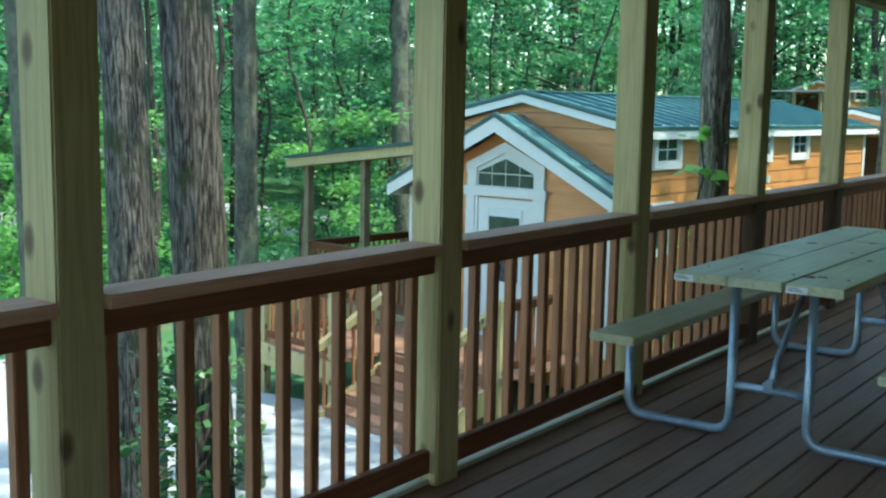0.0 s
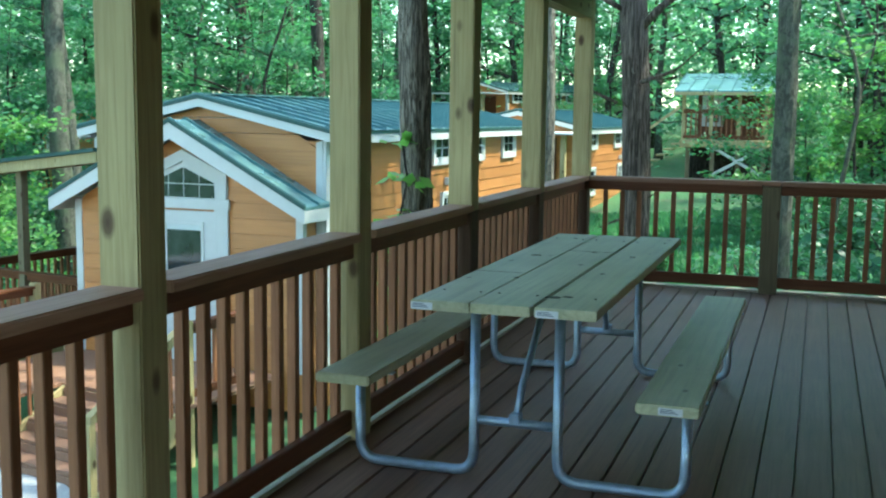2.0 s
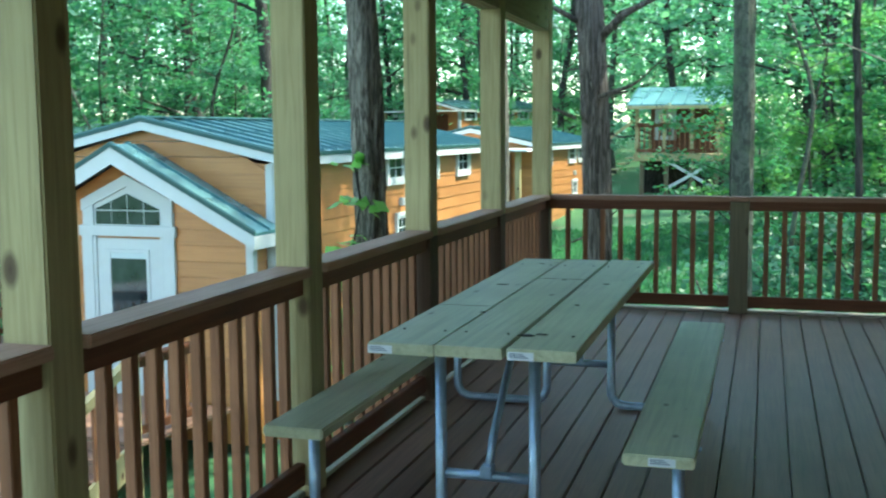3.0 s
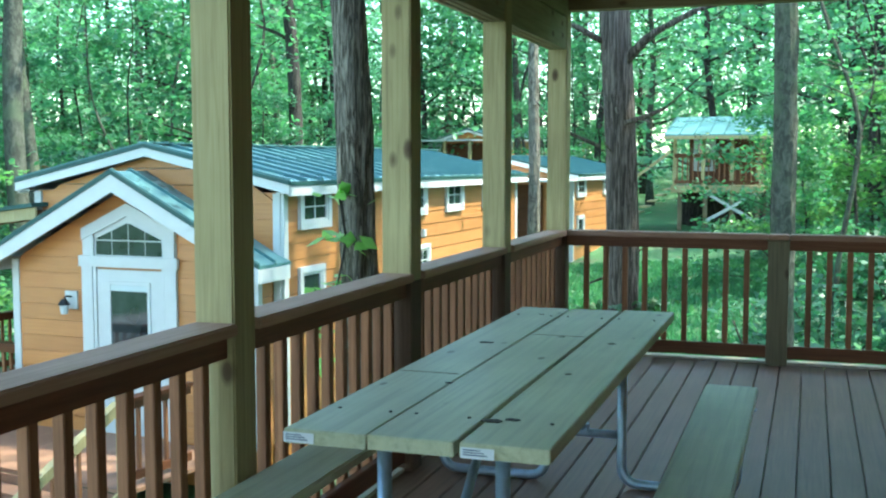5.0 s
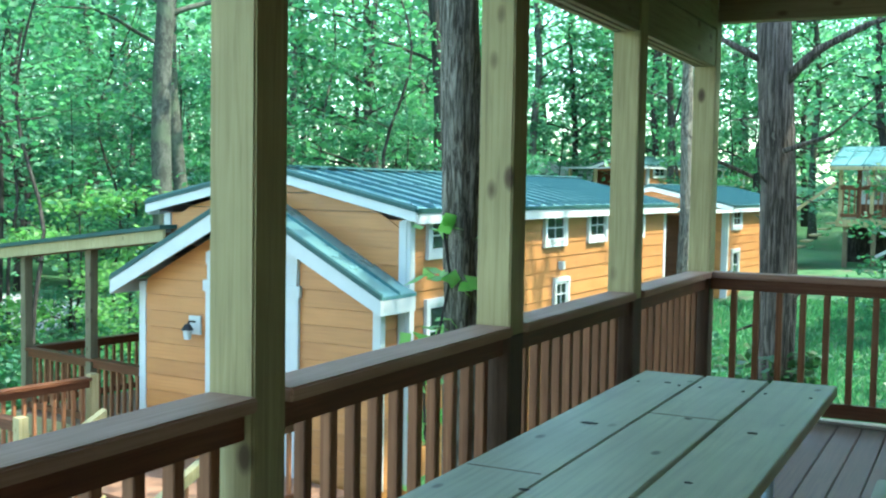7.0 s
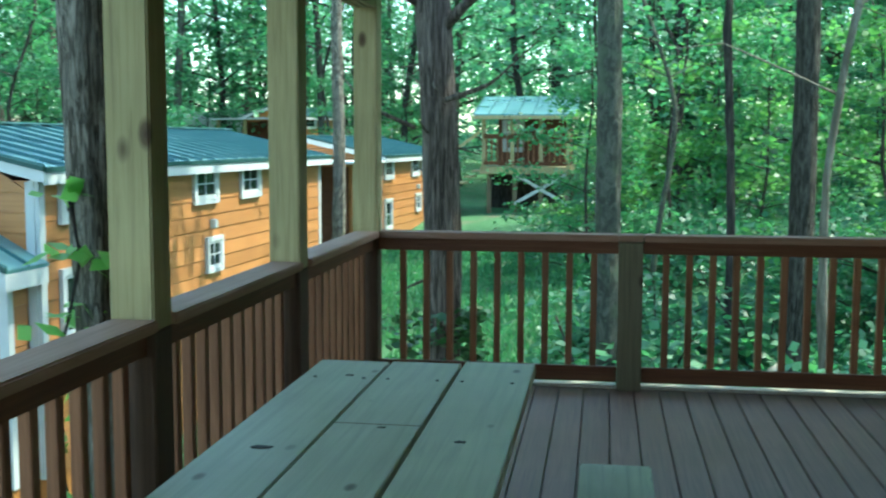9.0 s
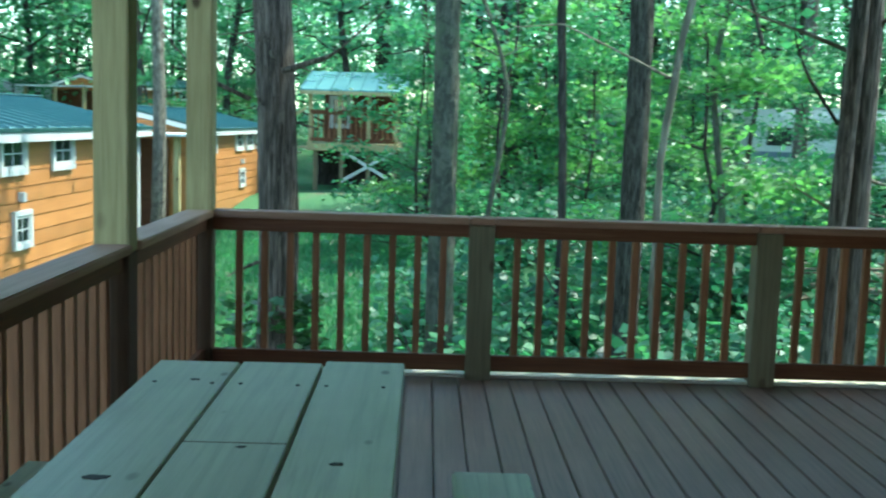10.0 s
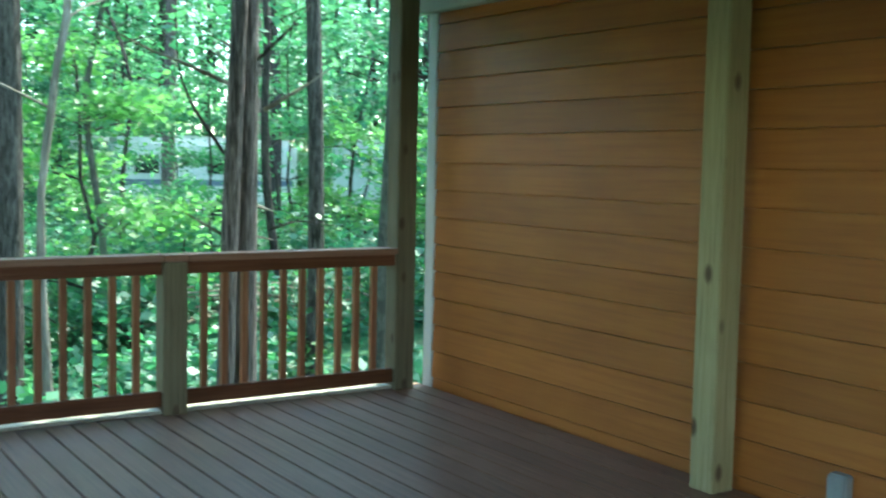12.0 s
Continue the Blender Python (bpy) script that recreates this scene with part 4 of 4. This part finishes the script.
tr = trailer()
for x, y, a in ((12.5, 40.0, -10), (19.0, 37.0, 30), (8.0, 44.0, 5), (-22.0, 56.0, 20), (-40.0, 30.0, 70), (27.0, 38.0, 55)):
    copy_thing(tr, pose(x, y, ground_z(x, y) - 0.1, 0, 0, a))


# ---- trees ----
rng = np.random.default_rng(7)


def leaf_mesh(name, centres, spread, per, size, material, flat=0.35, droop=0.0):
    """Many small folded leaves, in clumps round the centres, as one mesh."""
    c = np.asarray(centres, float)
    n = len(c) * per
    at = np.repeat(c, per, axis=0) + rng.normal(0, 1, (n, 3)) * spread * np.array([1, 1, 0.6])
    at[:, 2] -= droop * rng.random(n)
    d = rng.normal(0, 1, (n, 3)) * np.array([1, 1, flat])
    d /= np.linalg.norm(d, axis=1)[:, None]
    up = np.array([0, 0, 1.0]) + rng.normal(0, 0.55, (n, 3))
    s = np.cross(d, up)
    s /= np.linalg.norm(s, axis=1)[:, None] + 1e-9
    ln = size * (0.6 + 0.8 * rng.random(n))[:, None]
    wd = ln * (0.30 + 0.12 * rng.random(n))[:, None]
    v = np.empty((n, 4, 3))
    v[:, 0], v[:, 2] = at - d * ln * 0.5, at + d * ln * 0.5
    v[:, 1], v[:, 3] = at + s * wd, at - s * wd
    me = bpy.data.meshes.new(name)
    me.vertices.add(n * 4)
    me.vertices.foreach_set("co", v.reshape(-1))
    me.loops.add(n * 4)
    me.loops.foreach_set("vertex_index", np.arange(n * 4, dtype=np.int32))
    me.polygons.add(n)
    me.polygons.foreach_set("loop_start", np.arange(0, n * 4, 4, dtype=np.int32))
    me.update(calc_edges=True)
    me.materials.append(material)
    return me


def trunk_mesh(height, r0, r1, limbs, bend=0.25, sides=14, flare=1.5, seed=0, limb_len=(1.2, 3.0), limb_from=0.4, rise=0.5, step=1.0, thick=1.0):
    """A tapered, slightly bent trunk and its limbs; returns both bmeshes and the limb tips."""
    q = random.Random(seed)
    bm, arms = bmesh.new(), bmesh.new()
    n = max(6, int(height / step))
    path, taper = [], []
    for i in range(n + 1):
        t = i / n
        path.append((bend * noise.noise((t * 2.5, seed * 1.7, 0.3)) * min(1, 3 * t), bend * noise.noise((t * 2.5, seed * 1.7, 7.3)) * min(1, 3 * t), t * height))
        taper.append((r0 + (r1 - r0) * t ** 0.9) * (1 + (flare - 1) * max(0, 1 - t * height / 0.8) ** 2))
    tube(bm, path, r0, sides, taper)
    tips = []
    for k in range(limbs):
        t = limb_from + (1 - limb_from) * (k + q.random()) / max(1, limbs)
        i = min(n - 1, int(t * n))
        p = Vector(path[i])
        a = q.uniform(0, 2 * math.pi)
        ln = q.uniform(*limb_len) * (1.15 - 0.5 * t)
        r = min(taper[i] * 0.4, thick * (0.03 + 0.012 * ln))
        out = Vector((math.cos(a), math.sin(a), 0))
        pts, rs = [], []
        for j in range(6):
            u = j / 5
            w = p + out * ln * u + Vector((0, 0, rise * ln * (u - 0.4 * u * u))) + Vector((q.uniform(-1, 1), q.uniform(-1, 1), q.uniform(-1, 1))) * 0.07 * ln * u
            pts.append(w)
            rs.append(r * (1 - 0.85 * u))
        tube(arms, pts, r, 6, rs)
        tips += [pts[3], pts[4], pts[5]]
    return bm, arms, tips


def ivy_on(r, height, count, material, seed):
    q = np.random.default_rng(seed)
    a = q.random(count) * 2 * math.pi
    z = height * q.random(count) ** 1.5
    rr = r + 0.05 + 0.1 * q.random(count)
    return leaf_mesh("ivy", np.stack([rr * np.cos(a), rr * np.sin(a), z], 1), 0.06, 12, 0.085, material)


def named_tree(x, y, r, height, bark_m, label, limbs=8, seed=0, crown=True, ivy=0, limb_from=0.4, lean=(0, 0), limb_len=(1.2, 3.0), leaf=LEAF, rise=0.5, flare=1.5, thick=0.8, ridges=0.02):
    e = thing("tree", (x, y, ground_z(x, y) - 0.15), 0, label, "tree", "trees beside the deck")
    e.rotation_euler = (radians(lean[0]), radians(lean[1]), 0)
    bm, arms, tips = trunk_mesh(height, r, r * 0.45, limbs, 0.3, 44 if r > 0.12 else 16, flare, seed, limb_len, limb_from, rise, 0.12 if r > 0.12 else 0.4, thick)
    for v in bm.verts:
        a = math.atan2(v.co.y, v.co.x)
        ridge = noise.noise((math.cos(a) * r * 30, math.sin(a) * r * 30, v.co.z * 1.6 + seed)) + 0.5 * noise.noise((math.cos(a) * r * 70, math.sin(a) * r * 70, v.co.z * 4.0 + seed))
        k = 1 + ridges * ridge / max(r, 0.05)
        v.co.x *= k
        v.co.y *= k
    part("trunk", bm, bark_m, e, smooth=True)
    tagged(part("branching", arms, bark_m, e, smooth=True), kind="stuff")
    if crown:
        high = [t for t in tips if t.z > 6.5]
        if high:
            ob = tagged(new("crown", leaf_mesh("crown", high, 0.7, 18, 0.22, leaf)), kind="stuff")
            ob.parent = e
    if ivy:
        ob = new("ivy", ivy_on(r, 2.6, ivy, IVY, seed + 5))
        ob.parent = e
        tagged(ob, "ivy leaves climbing the bark", kind="stuff")
    return e


named_tree(-3.28, 7.77, 0.125, 17, BARK_OAK, "straight oak trunk with deeply ridged grey bark", 16, 3, ivy=0, limb_from=0.5, flare=1.3)
named_tree(-5.26, 4.55, 0.19, 18, BARK_BIG, "thick mossy trunk with ivy at its foot", 16, 4, ivy=160, limb_from=0.5)
named_tree(-7.07, 5.5, 0.21, 17, BARK_BIG, "dark rough trunk behind a thicker one", 14, 5, ivy=60, limb_from=0.5, lean=(0, -3))
named_tree(-10.2, 6.6, 0.2, 17, BARK_GREY, "grey trunk at the edge of the gravel", 14, 17, limb_from=0.5)
named_tree(-8.05, 7.6, 0.13, 16, BARK_GREY, "slim grey trunk beside the gravel", 12, 6, limb_from=0.5)
cedar = named_tree(-2.31, 11.42, 0.16, 15, BARK_CEDAR, "old cedar with shredded grey-brown bark and bare limbs", 22, 7, ivy=330, limb_from=0.42, limb_len=(1.4, 3.0), rise=0.35, thick=0.75, ridges=0.02, flare=1.2)
named_tree(-1.02, 16.1, 0.165, 18, BARK_GREY, "smooth grey-green trunk in the woods", 14, 8, limb_from=0.5, lean=(0, -1.5))
named_tree(1.13, 15.96, 0.15, 18, BARK_WOODS, "dark straight trunk in the woods", 14, 9, limb_from=0.5)
named_tree(1.12, 14.08, 0.05, 9, BARK_PALE, "thin pale dead sapling trunk", 7, 10, crown=False, limb_from=0.4)
named_tree(0.65, 18.19, 0.065, 13, BARK_DARK, "thin dark sapling trunk", 12, 11, limb_from=0.45)
named_tree(1.58, 11.0, 0.07, 14, BARK_CEDAR, "cedar with twin shredded trunks", 14, 12, limb_from=0.42, limb_len=(0.9, 1.9), thick=0.4, ridges=0.006)
twin = named_tree(1.80, 11.12, 0.105, 15, BARK_CEDAR, "cedar with twin shredded trunks", 16, 13, limb_from=0.42, limb_len=(0.9, 1.9), thick=0.4, ridges=0.006)
named_tree(3.62, 13.66, 0.095, 15, BARK_WOODS, "dark trunk hung with leaves in the woods", 12, 14, ivy=50, limb_from=0.45)
named_tree(3.52, 12.05, 0.14, 16, BARK_GREY, "smooth grey trunk close to the house corner", 12, 15, limb_from=0.5)
named_tree(-6.4, 24.6, 0.14, 14, BARK_OAK, "slim trunk beside the far cabins", 10, 16, limb_from=0.45)


# bare branches of the cedars that reach across the view
def bare_branch(tree, pts, r, m=BARK_PALE):
    base = Vector(tree.location)
    pts = [Vector(p) - base for p in pts]
    bm = bmesh.new()
    path = rounded(pts, 0.08, 3) if len(pts) > 2 else pts
    tube(bm, path, r, 7, [r * (1 - 0.75 * i / (len(path) - 1)) for i in range(len(path))])
    part("bare_branch", bm, m, tree, smooth=True)


bare_branch(twin, [(1.66, 11.00, 1.97), (1.28, 10.95, 2.10), (0.96, 10.90, 2.19), (0.53, 10.85, 2.37)], 0.016)
bare_branch(twin, [(1.86, 11.00, 1.82), (2.15, 10.95, 2.0), (2.41, 10.90, 2.19)], 0.018)
bare_branch(twin, [(1.58, 11.05, 1.50), (1.36, 11.10, 1.83), (1.26, 11.10, 2.06), (1.21, 11.10, 2.9)], 0.014, BARK_DARK)
bare_branch(twin, [(1.80, 11.00, 2.17), (2.02, 10.90, 2.41), (2.15, 10.85, 2.58)], 0.014, BARK_DARK)
bare_branch(twin, [(1.54, 11.00, 0.93), (1.35, 10.95, 1.03), (1.18, 10.90, 1.12)], 0.011)
bare_branch(twin, [(1.90, 11.00, 0.95), (2.10, 10.90, 1.03), (2.40, 10.85, 0.98)], 0.012, BARK_DARK)
bare_branch(cedar, [(-2.29, 11.32, 2.25), (-2.02, 11.22, 2.50), (-1.62, 11.12, 2.68), (-1.13, 11.02, 2.75)], 0.045, BARK_CEDAR)
bare_branch(cedar, [(-2.43, 11.32, 2.45), (-2.72, 11.22, 2.62), (-3.13, 11.12, 2.66)], 0.03, BARK_CEDAR)
bare_branch(cedar, [(-2.23, 11.22, 1.75), (-1.88, 11.02, 1.85), (-1.53, 10.92, 2.15)], 0.022, BARK_CEDAR)
bare_branch(cedar, [(-2.45, 11.22, 1.55), (-2.78, 11.12, 1.7), (-3.03, 11.02, 2.0)], 0.018, BARK_CEDAR)


# ---- the woods behind ----
tall = []
for k, (m, lf) in enumerate(((BARK_WOODS, LEAF), (BARK_GREY, LEAF_DEEP), (BARK_DARK, LEAF), (BARK_CEDAR, LEAF_DEEP))):
    e = thing("tree", (0, 0, -300), 0, "tall woodland tree with a straight dark trunk", "tree", "woodland trees")
    bm, arms, tips = trunk_mesh(17 + k, 0.17 + 0.02 * k, 0.07, 18, 0.5, 10, 1.4, 30 + k, (1.6, 3.6), 0.35)
    part("trunk", bm, m, e, smooth=True)
    tagged(part("branching", arms, m, e, smooth=True), kind="stuff")
    ob = new("crown", leaf_mesh("crown", tips, 0.9, 26, 0.25, lf))
    ob.parent = e
    tagged(ob, kind="stuff")
    tall.append(e)

canopy = []
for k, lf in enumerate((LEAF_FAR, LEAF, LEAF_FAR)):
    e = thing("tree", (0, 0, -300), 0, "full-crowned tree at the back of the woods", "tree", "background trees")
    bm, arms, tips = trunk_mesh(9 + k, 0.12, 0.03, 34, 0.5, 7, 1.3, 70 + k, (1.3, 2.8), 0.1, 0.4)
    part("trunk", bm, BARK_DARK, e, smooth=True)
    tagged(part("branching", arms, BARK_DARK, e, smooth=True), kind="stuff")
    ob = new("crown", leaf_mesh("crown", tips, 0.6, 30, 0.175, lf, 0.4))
    ob.parent = e
    tagged(ob, kind="stuff")
    canopy.append(e)

slim = []
for k, m in enumerate((BARK_DARK, BARK_GREY, BARK_DARK)):
    e = thing("young_tree", (0, 0, -300), 0, "thin young woodland tree with a bare dark stem", "young tree", "young woodland trees")
    bm, arms, tips = trunk_mesh(10 + k, 0.055 + 0.01 * k, 0.02, 14, 0.9, 8, 1.2, 40 + k, (0.7, 1.8), 0.3, 0.5, 0.6)
    part("trunk", bm, m, e, smooth=True)
    tagged(part("branching", arms, m, e, smooth=True), kind="stuff")
    ob = new("crown", leaf_mesh("crown", [t for t in tips if t.z > 4], 0.5, 20, 0.15, LEAF))
    ob.parent = e
    tagged(ob, kind="stuff")
    slim.append(e)
# broken dead stubs up the cedar trunks
stub = random.Random(44)
for tree, (cx, cy), rad, count in ((cedar, (-2.31, 11.42), 0.15, 20), (twin, (1.80, 11.12), 0.09, 9)):
    for i in range(count):
        a, z = stub.uniform(0, 6.283), stub.uniform(0.2, 3.6)
        out = rad + stub.uniform(0.10, 0.45)
        drop = stub.uniform(-0.06, 0.16)
        bare_branch(tree, [(cx + math.cos(a) * rad * 0.75, cy + math.sin(a) * rad * 0.75, z), (cx + math.cos(a) * (rad + out) / 2, cy + math.sin(a) * (rad + out) / 2, z + drop), (cx + math.cos(a + 0.15) * out, cy + math.sin(a + 0.15) * out, z + drop * 1.6)], stub.uniform(0.008, 0.017), stub.choice((BARK_CEDAR, BARK_PALE)))


low = []
for k, lf in enumerate((LEAF, LEAF_LIME, LEAF_DEEP, LEAF, LEAF_LIME)):
    e = thing("sapling", (0, 0, -300), 0, "leafy understorey sapling with layered branches", "sapling", "understorey saplings")
    h = (5.5, 4.2, 6.5, 7.5, 3.2)[k]
    bm, arms, tips = trunk_mesh(h, 0.045, 0.012, 22, 0.4, 6, 1.2, 50 + k, (0.9, 2.1), 0.12, 0.35)
    part("trunk", bm, BARK_DARK, e, smooth=True)
    tagged(part("branching", arms, BARK_DARK, e, smooth=True), kind="stuff")
    ob = new("crown", leaf_mesh("crown", tips, 0.22, 64, 0.112, lf, 0.3))
    ob.parent = e
    tagged(ob, kind="stuff")
    low.append(e)

bushes = []
for k, lf in enumerate((LEAF, LEAF_DEEP, LEAF_DEEP)):
    e = thing("bush", (0, 0, -300), 0, "low leafy bush on the forest floor", "bush", "forest floor bushes")
    q = np.random.default_rng(80 + k)
    pts = q.normal(0, 1, (26, 3)) * np.array([0.55, 0.55, 0.22]) + np.array([0, 0, 0.45])
    bm = bmesh.new()
    for p in pts[:10]:
        tube(bm, [(0, 0, -0.1), tuple(0.5 * p), tuple(p)], 0.012, 5)
    part("stem_tuft", bm, BARK_DARK, e)
    ob = new("foliage", leaf_mesh("foliage", pts, 0.17, 28, 0.12, lf, 0.4))
    ob.parent = e
    tagged(ob, kind="stuff")
    bushes.append(e)


def bearing(x, y):
    return math.degrees(math.atan2(-(x + 1.2), y - 3.5))


cs, sn = math.cos(radians(-9.4)), math.sin(radians(-9.4))


def clear(x, y, margin, low_growth):
    """Whether a plant may stand at (x, y)."""
    if -3.6 - margin < x < 12 and -9 < y < 10.6 + margin:
        return False
    dx, dy = x + 6.2, y - 12.44
    u, w = cs * dx + sn * dy, -sn * dx + cs * dy
    if -8.2 - margin < u < 1.0 + margin and -3.8 - margin < w < 7.2 + margin:
        return False
    if math.hypot((x + 11.0) / 8.2, (y - 3.2) / 6.7) < 1.0:
        return False
    if math.hypot((x + 31.0) / 7.6, (y - 24.0) / 5.6) < 1.0 or math.hypot((x + 15.5) / 4.8, (y - 41.0) / 9.0) < 1.0:
        return False
    if -10.3 - margin < x < -5.2 + margin and 27 - margin < y < 35 + margin:
        return False
    if -6.0 - margin < x < 1.5 and 31.5 - margin < y < 39.5:
        return False
    if low_growth:
        b, d = bearing(x, y), math.hypot(x + 1.2, y - 3.5)
        if 0.2 < b < 13.0 and d < 30:
            return False
        if -30 < b < -17 and 27 < d < 42:
            return False
        if 11.5 <= b < 36 and d < 27:
            return False
        if x < -2 and y < 13 and x > -8:
            return False
    return True


def scatter(kinds, count, r0, r1, sector, gap, seed, low_growth, scales, bias=1.0):
    q = random.Random(seed)
    placed, tries = [], 0
    while len(placed) < count and tries < count * 60:
        tries += 1
        a = radians(q.uniform(*sector))
        r = r0 + (r1 - r0) * q.random() ** bias
        x, y = -1.2 - math.sin(a) * r, 3.5 + math.cos(a) * r
        if not clear(x, y, gap * 0.4, low_growth) or any((x - i) ** 2 + (y - j) ** 2 < gap * gap for i, j in placed):
            continue
        placed.append((x, y))
        s = q.uniform(*scales)
        ob = copy_thing(q.choice(kinds), pose(x, y, ground_z(x, y) - 0.1, q.uniform(-3, 3), q.uniform(-3, 3), q.uniform(0, 360)) @ Matrix.Diagonal((s, s, s, 1)))
    return placed


scatter(tall, 30, 26, 60, (-60, 12), 3.4, 1, False, (0.8, 1.2), 0.9)
scatter(tall, 44, 19, 64, (12, 92), 3.2, 6, False, (0.8, 1.25), 0.9)
scatter(tall, 18, 18, 50, (92, 298), 5.0, 2, False, (0.9, 1.2))
scatter(slim, 46, 15, 42, (-58, 70), 1.6, 9, True, (0.7, 1.2), 0.9)
scatter(low, 112, 14, 48, (-58, 80), 1.6, 3, True, (0.7, 1.25), 0.8)
scatter(low[2:4], 44, 34, 70, (-58, 80), 2.2, 4, True, (1.1, 1.8), 0.8)
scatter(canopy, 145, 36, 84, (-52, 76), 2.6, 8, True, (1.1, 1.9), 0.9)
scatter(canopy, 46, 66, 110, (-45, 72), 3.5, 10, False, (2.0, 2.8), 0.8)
scatter(bushes, 230, 9, 30, (-58, 78), 0.6, 5, True, (0.5, 1.3), 0.7)
copy_thing(low[3], pose(-1.2, 24.8, ground_z(-1.2, 24.8) - 0.1, 0, 0, 200) @ Matrix.Diagonal((0.62, 0.62, 0.62, 1)))
copy_thing(low[0], pose(-1.35, 23.5, ground_z(-1.35, 23.5) - 0.1, 0, 0, 70) @ Matrix.Diagonal((0.85, 0.85, 0.85, 1)))
for e in tall + slim + canopy + low + bushes:
    for o in (*e.children_recursive, e):
        bpy.data.objects.remove(o)


# ---- ground cover beyond the deck ----
def cover():
    q = np.random.default_rng(11)
    pts = []
    while len(pts) < 4200:
        x, y = q.uniform(-6.5, 9), q.uniform(10.2, 24)
        if clear(x, y, 0.0, False) and not 0.5 < bearing(x, y) < 12 and noise.noise((x * 0.6, y * 0.6, 2.0)) > -0.12:
            pts.append((x, y, ground_z(x, y) + 0.10))
    return leaf_mesh("undergrowth", pts, 0.15, 9, 0.13, LEAF_DEEP, 0.5)


tagged(new("undergrowth", cover()), "low green plants and ferns covering the forest floor", "undergrowth", kind="stuff")


def lawn():
    """Short grass blades on the open ground past the deck."""
    q = np.random.default_rng(19)
    verts, faces = [], []
    while len(faces) < 26000:
        x, y = q.uniform(-7.0, 0.5), q.uniform(9.9, 27)
        if not clear(x, y, 0.0, False) or not -1.5 < bearing(x, y) < 16:
            continue
        z, a, h = ground_z(x, y) - 0.01, q.uniform(0, 6.283), q.uniform(0.05, 0.13)
        w, lean = 0.012 + 0.0012 * (y - 10), q.uniform(-0.05, 0.05, 2)
        n = len(verts)
        verts += [(x - w * math.cos(a), y - w * math.sin(a), z), (x + w * math.cos(a), y + w * math.sin(a), z), (x + lean[0], y + lean[1], z + h)]
        faces.append((n, n + 1, n + 2))
    me = bpy.data.meshes.new("grass")
    me.from_pydata(verts, [], faces)
    me.materials.append(LEAF)
    return me


tagged(new("grass", lawn()), "short green grass on the open ground", "grass", kind="stuff")


def lime_spray(x, y, z, n, seed):
    """A climbing vine with bright leaves on the oak trunk."""
    q = np.random.default_rng(seed)
    e = thing("vine", (x, y, z), 0, "bright green vine climbing the oak trunk", "vine")
    pts = [(0.013 * i + 0.05 * math.sin(i * 1.3), 0.03 * math.cos(i * 1.7), 0.265 * i) for i in range(13)]
    bm = bmesh.new()
    tube(bm, pts, 0.008, 5)
    part("stem", bm, BARK_DARK, e)
    ob = new("leaves", leaf_mesh("leaves", np.array(pts[4:]), 0.08, n, 0.12, LEAF_VINE, 0.5))
    ob.parent = e
    tagged(ob, kind="stuff")


lime_spray(-3.45, 7.56, -1.95, 12, 3)

rock = bmesh.new()
bmesh.ops.create_icosphere(rock, subdivisions=3, radius=0.28)
for v in rock.verts:
    v.co *= 1 + 0.25 * noise.noise(v.co * 4)
    v.co.z *= 0.75
tagged(part("rock", rock, STONE, at=(1.15, 16.4, ground_z(1.15, 16.4) + 0.06), smooth=True), "pale rounded rock on the grass", "rock")

q = random.Random(21)
brush = thing("brush_pile", (5.4, 18.2, ground_z(5.4, 18.2)), 0, "pile of cut grey branches on the forest floor", "brush pile")
for i in range(16):
    a = q.uniform(-0.5, 0.5) + (math.pi if q.random() < 0.4 else 0)
    c = Vector((q.uniform(-1.0, 1.0), q.uniform(-0.5, 0.5), q.uniform(0.05, 0.5)))
    d = Vector((math.cos(a), math.sin(a), q.uniform(-0.12, 0.12))) * q.uniform(0.7, 1.5)
    bm = bmesh.new()
    tube(bm, [c - d, c + Vector((0, 0, 0.05)), c + d], 0.03, 6, [0.035, 0.026, 0.012])
    part("stick", bm, BARK_PALE, brush)

# ---- deck boards ----
deck = part("floor", boxed(-2.54, 2.46, -4.4, 9.76, -0.0345, -0.033), DECK)
tagged(deck, "brown stained deck of long boards", "floor", kind="structure")
pitch, count = 0.1435, 36
q = random.Random(5)
board = mesh_of("deck_board", boxed(-0.0685, 0.0685, -4.4, 9.755, -0.032, 0.0, 0.004), DECK)
for i in range(count):
    x = -2.52 + pitch * i
    if x < 2.43:
        piece("deck_board", board, deck, (x, 0, 0), (0, 0, 0))
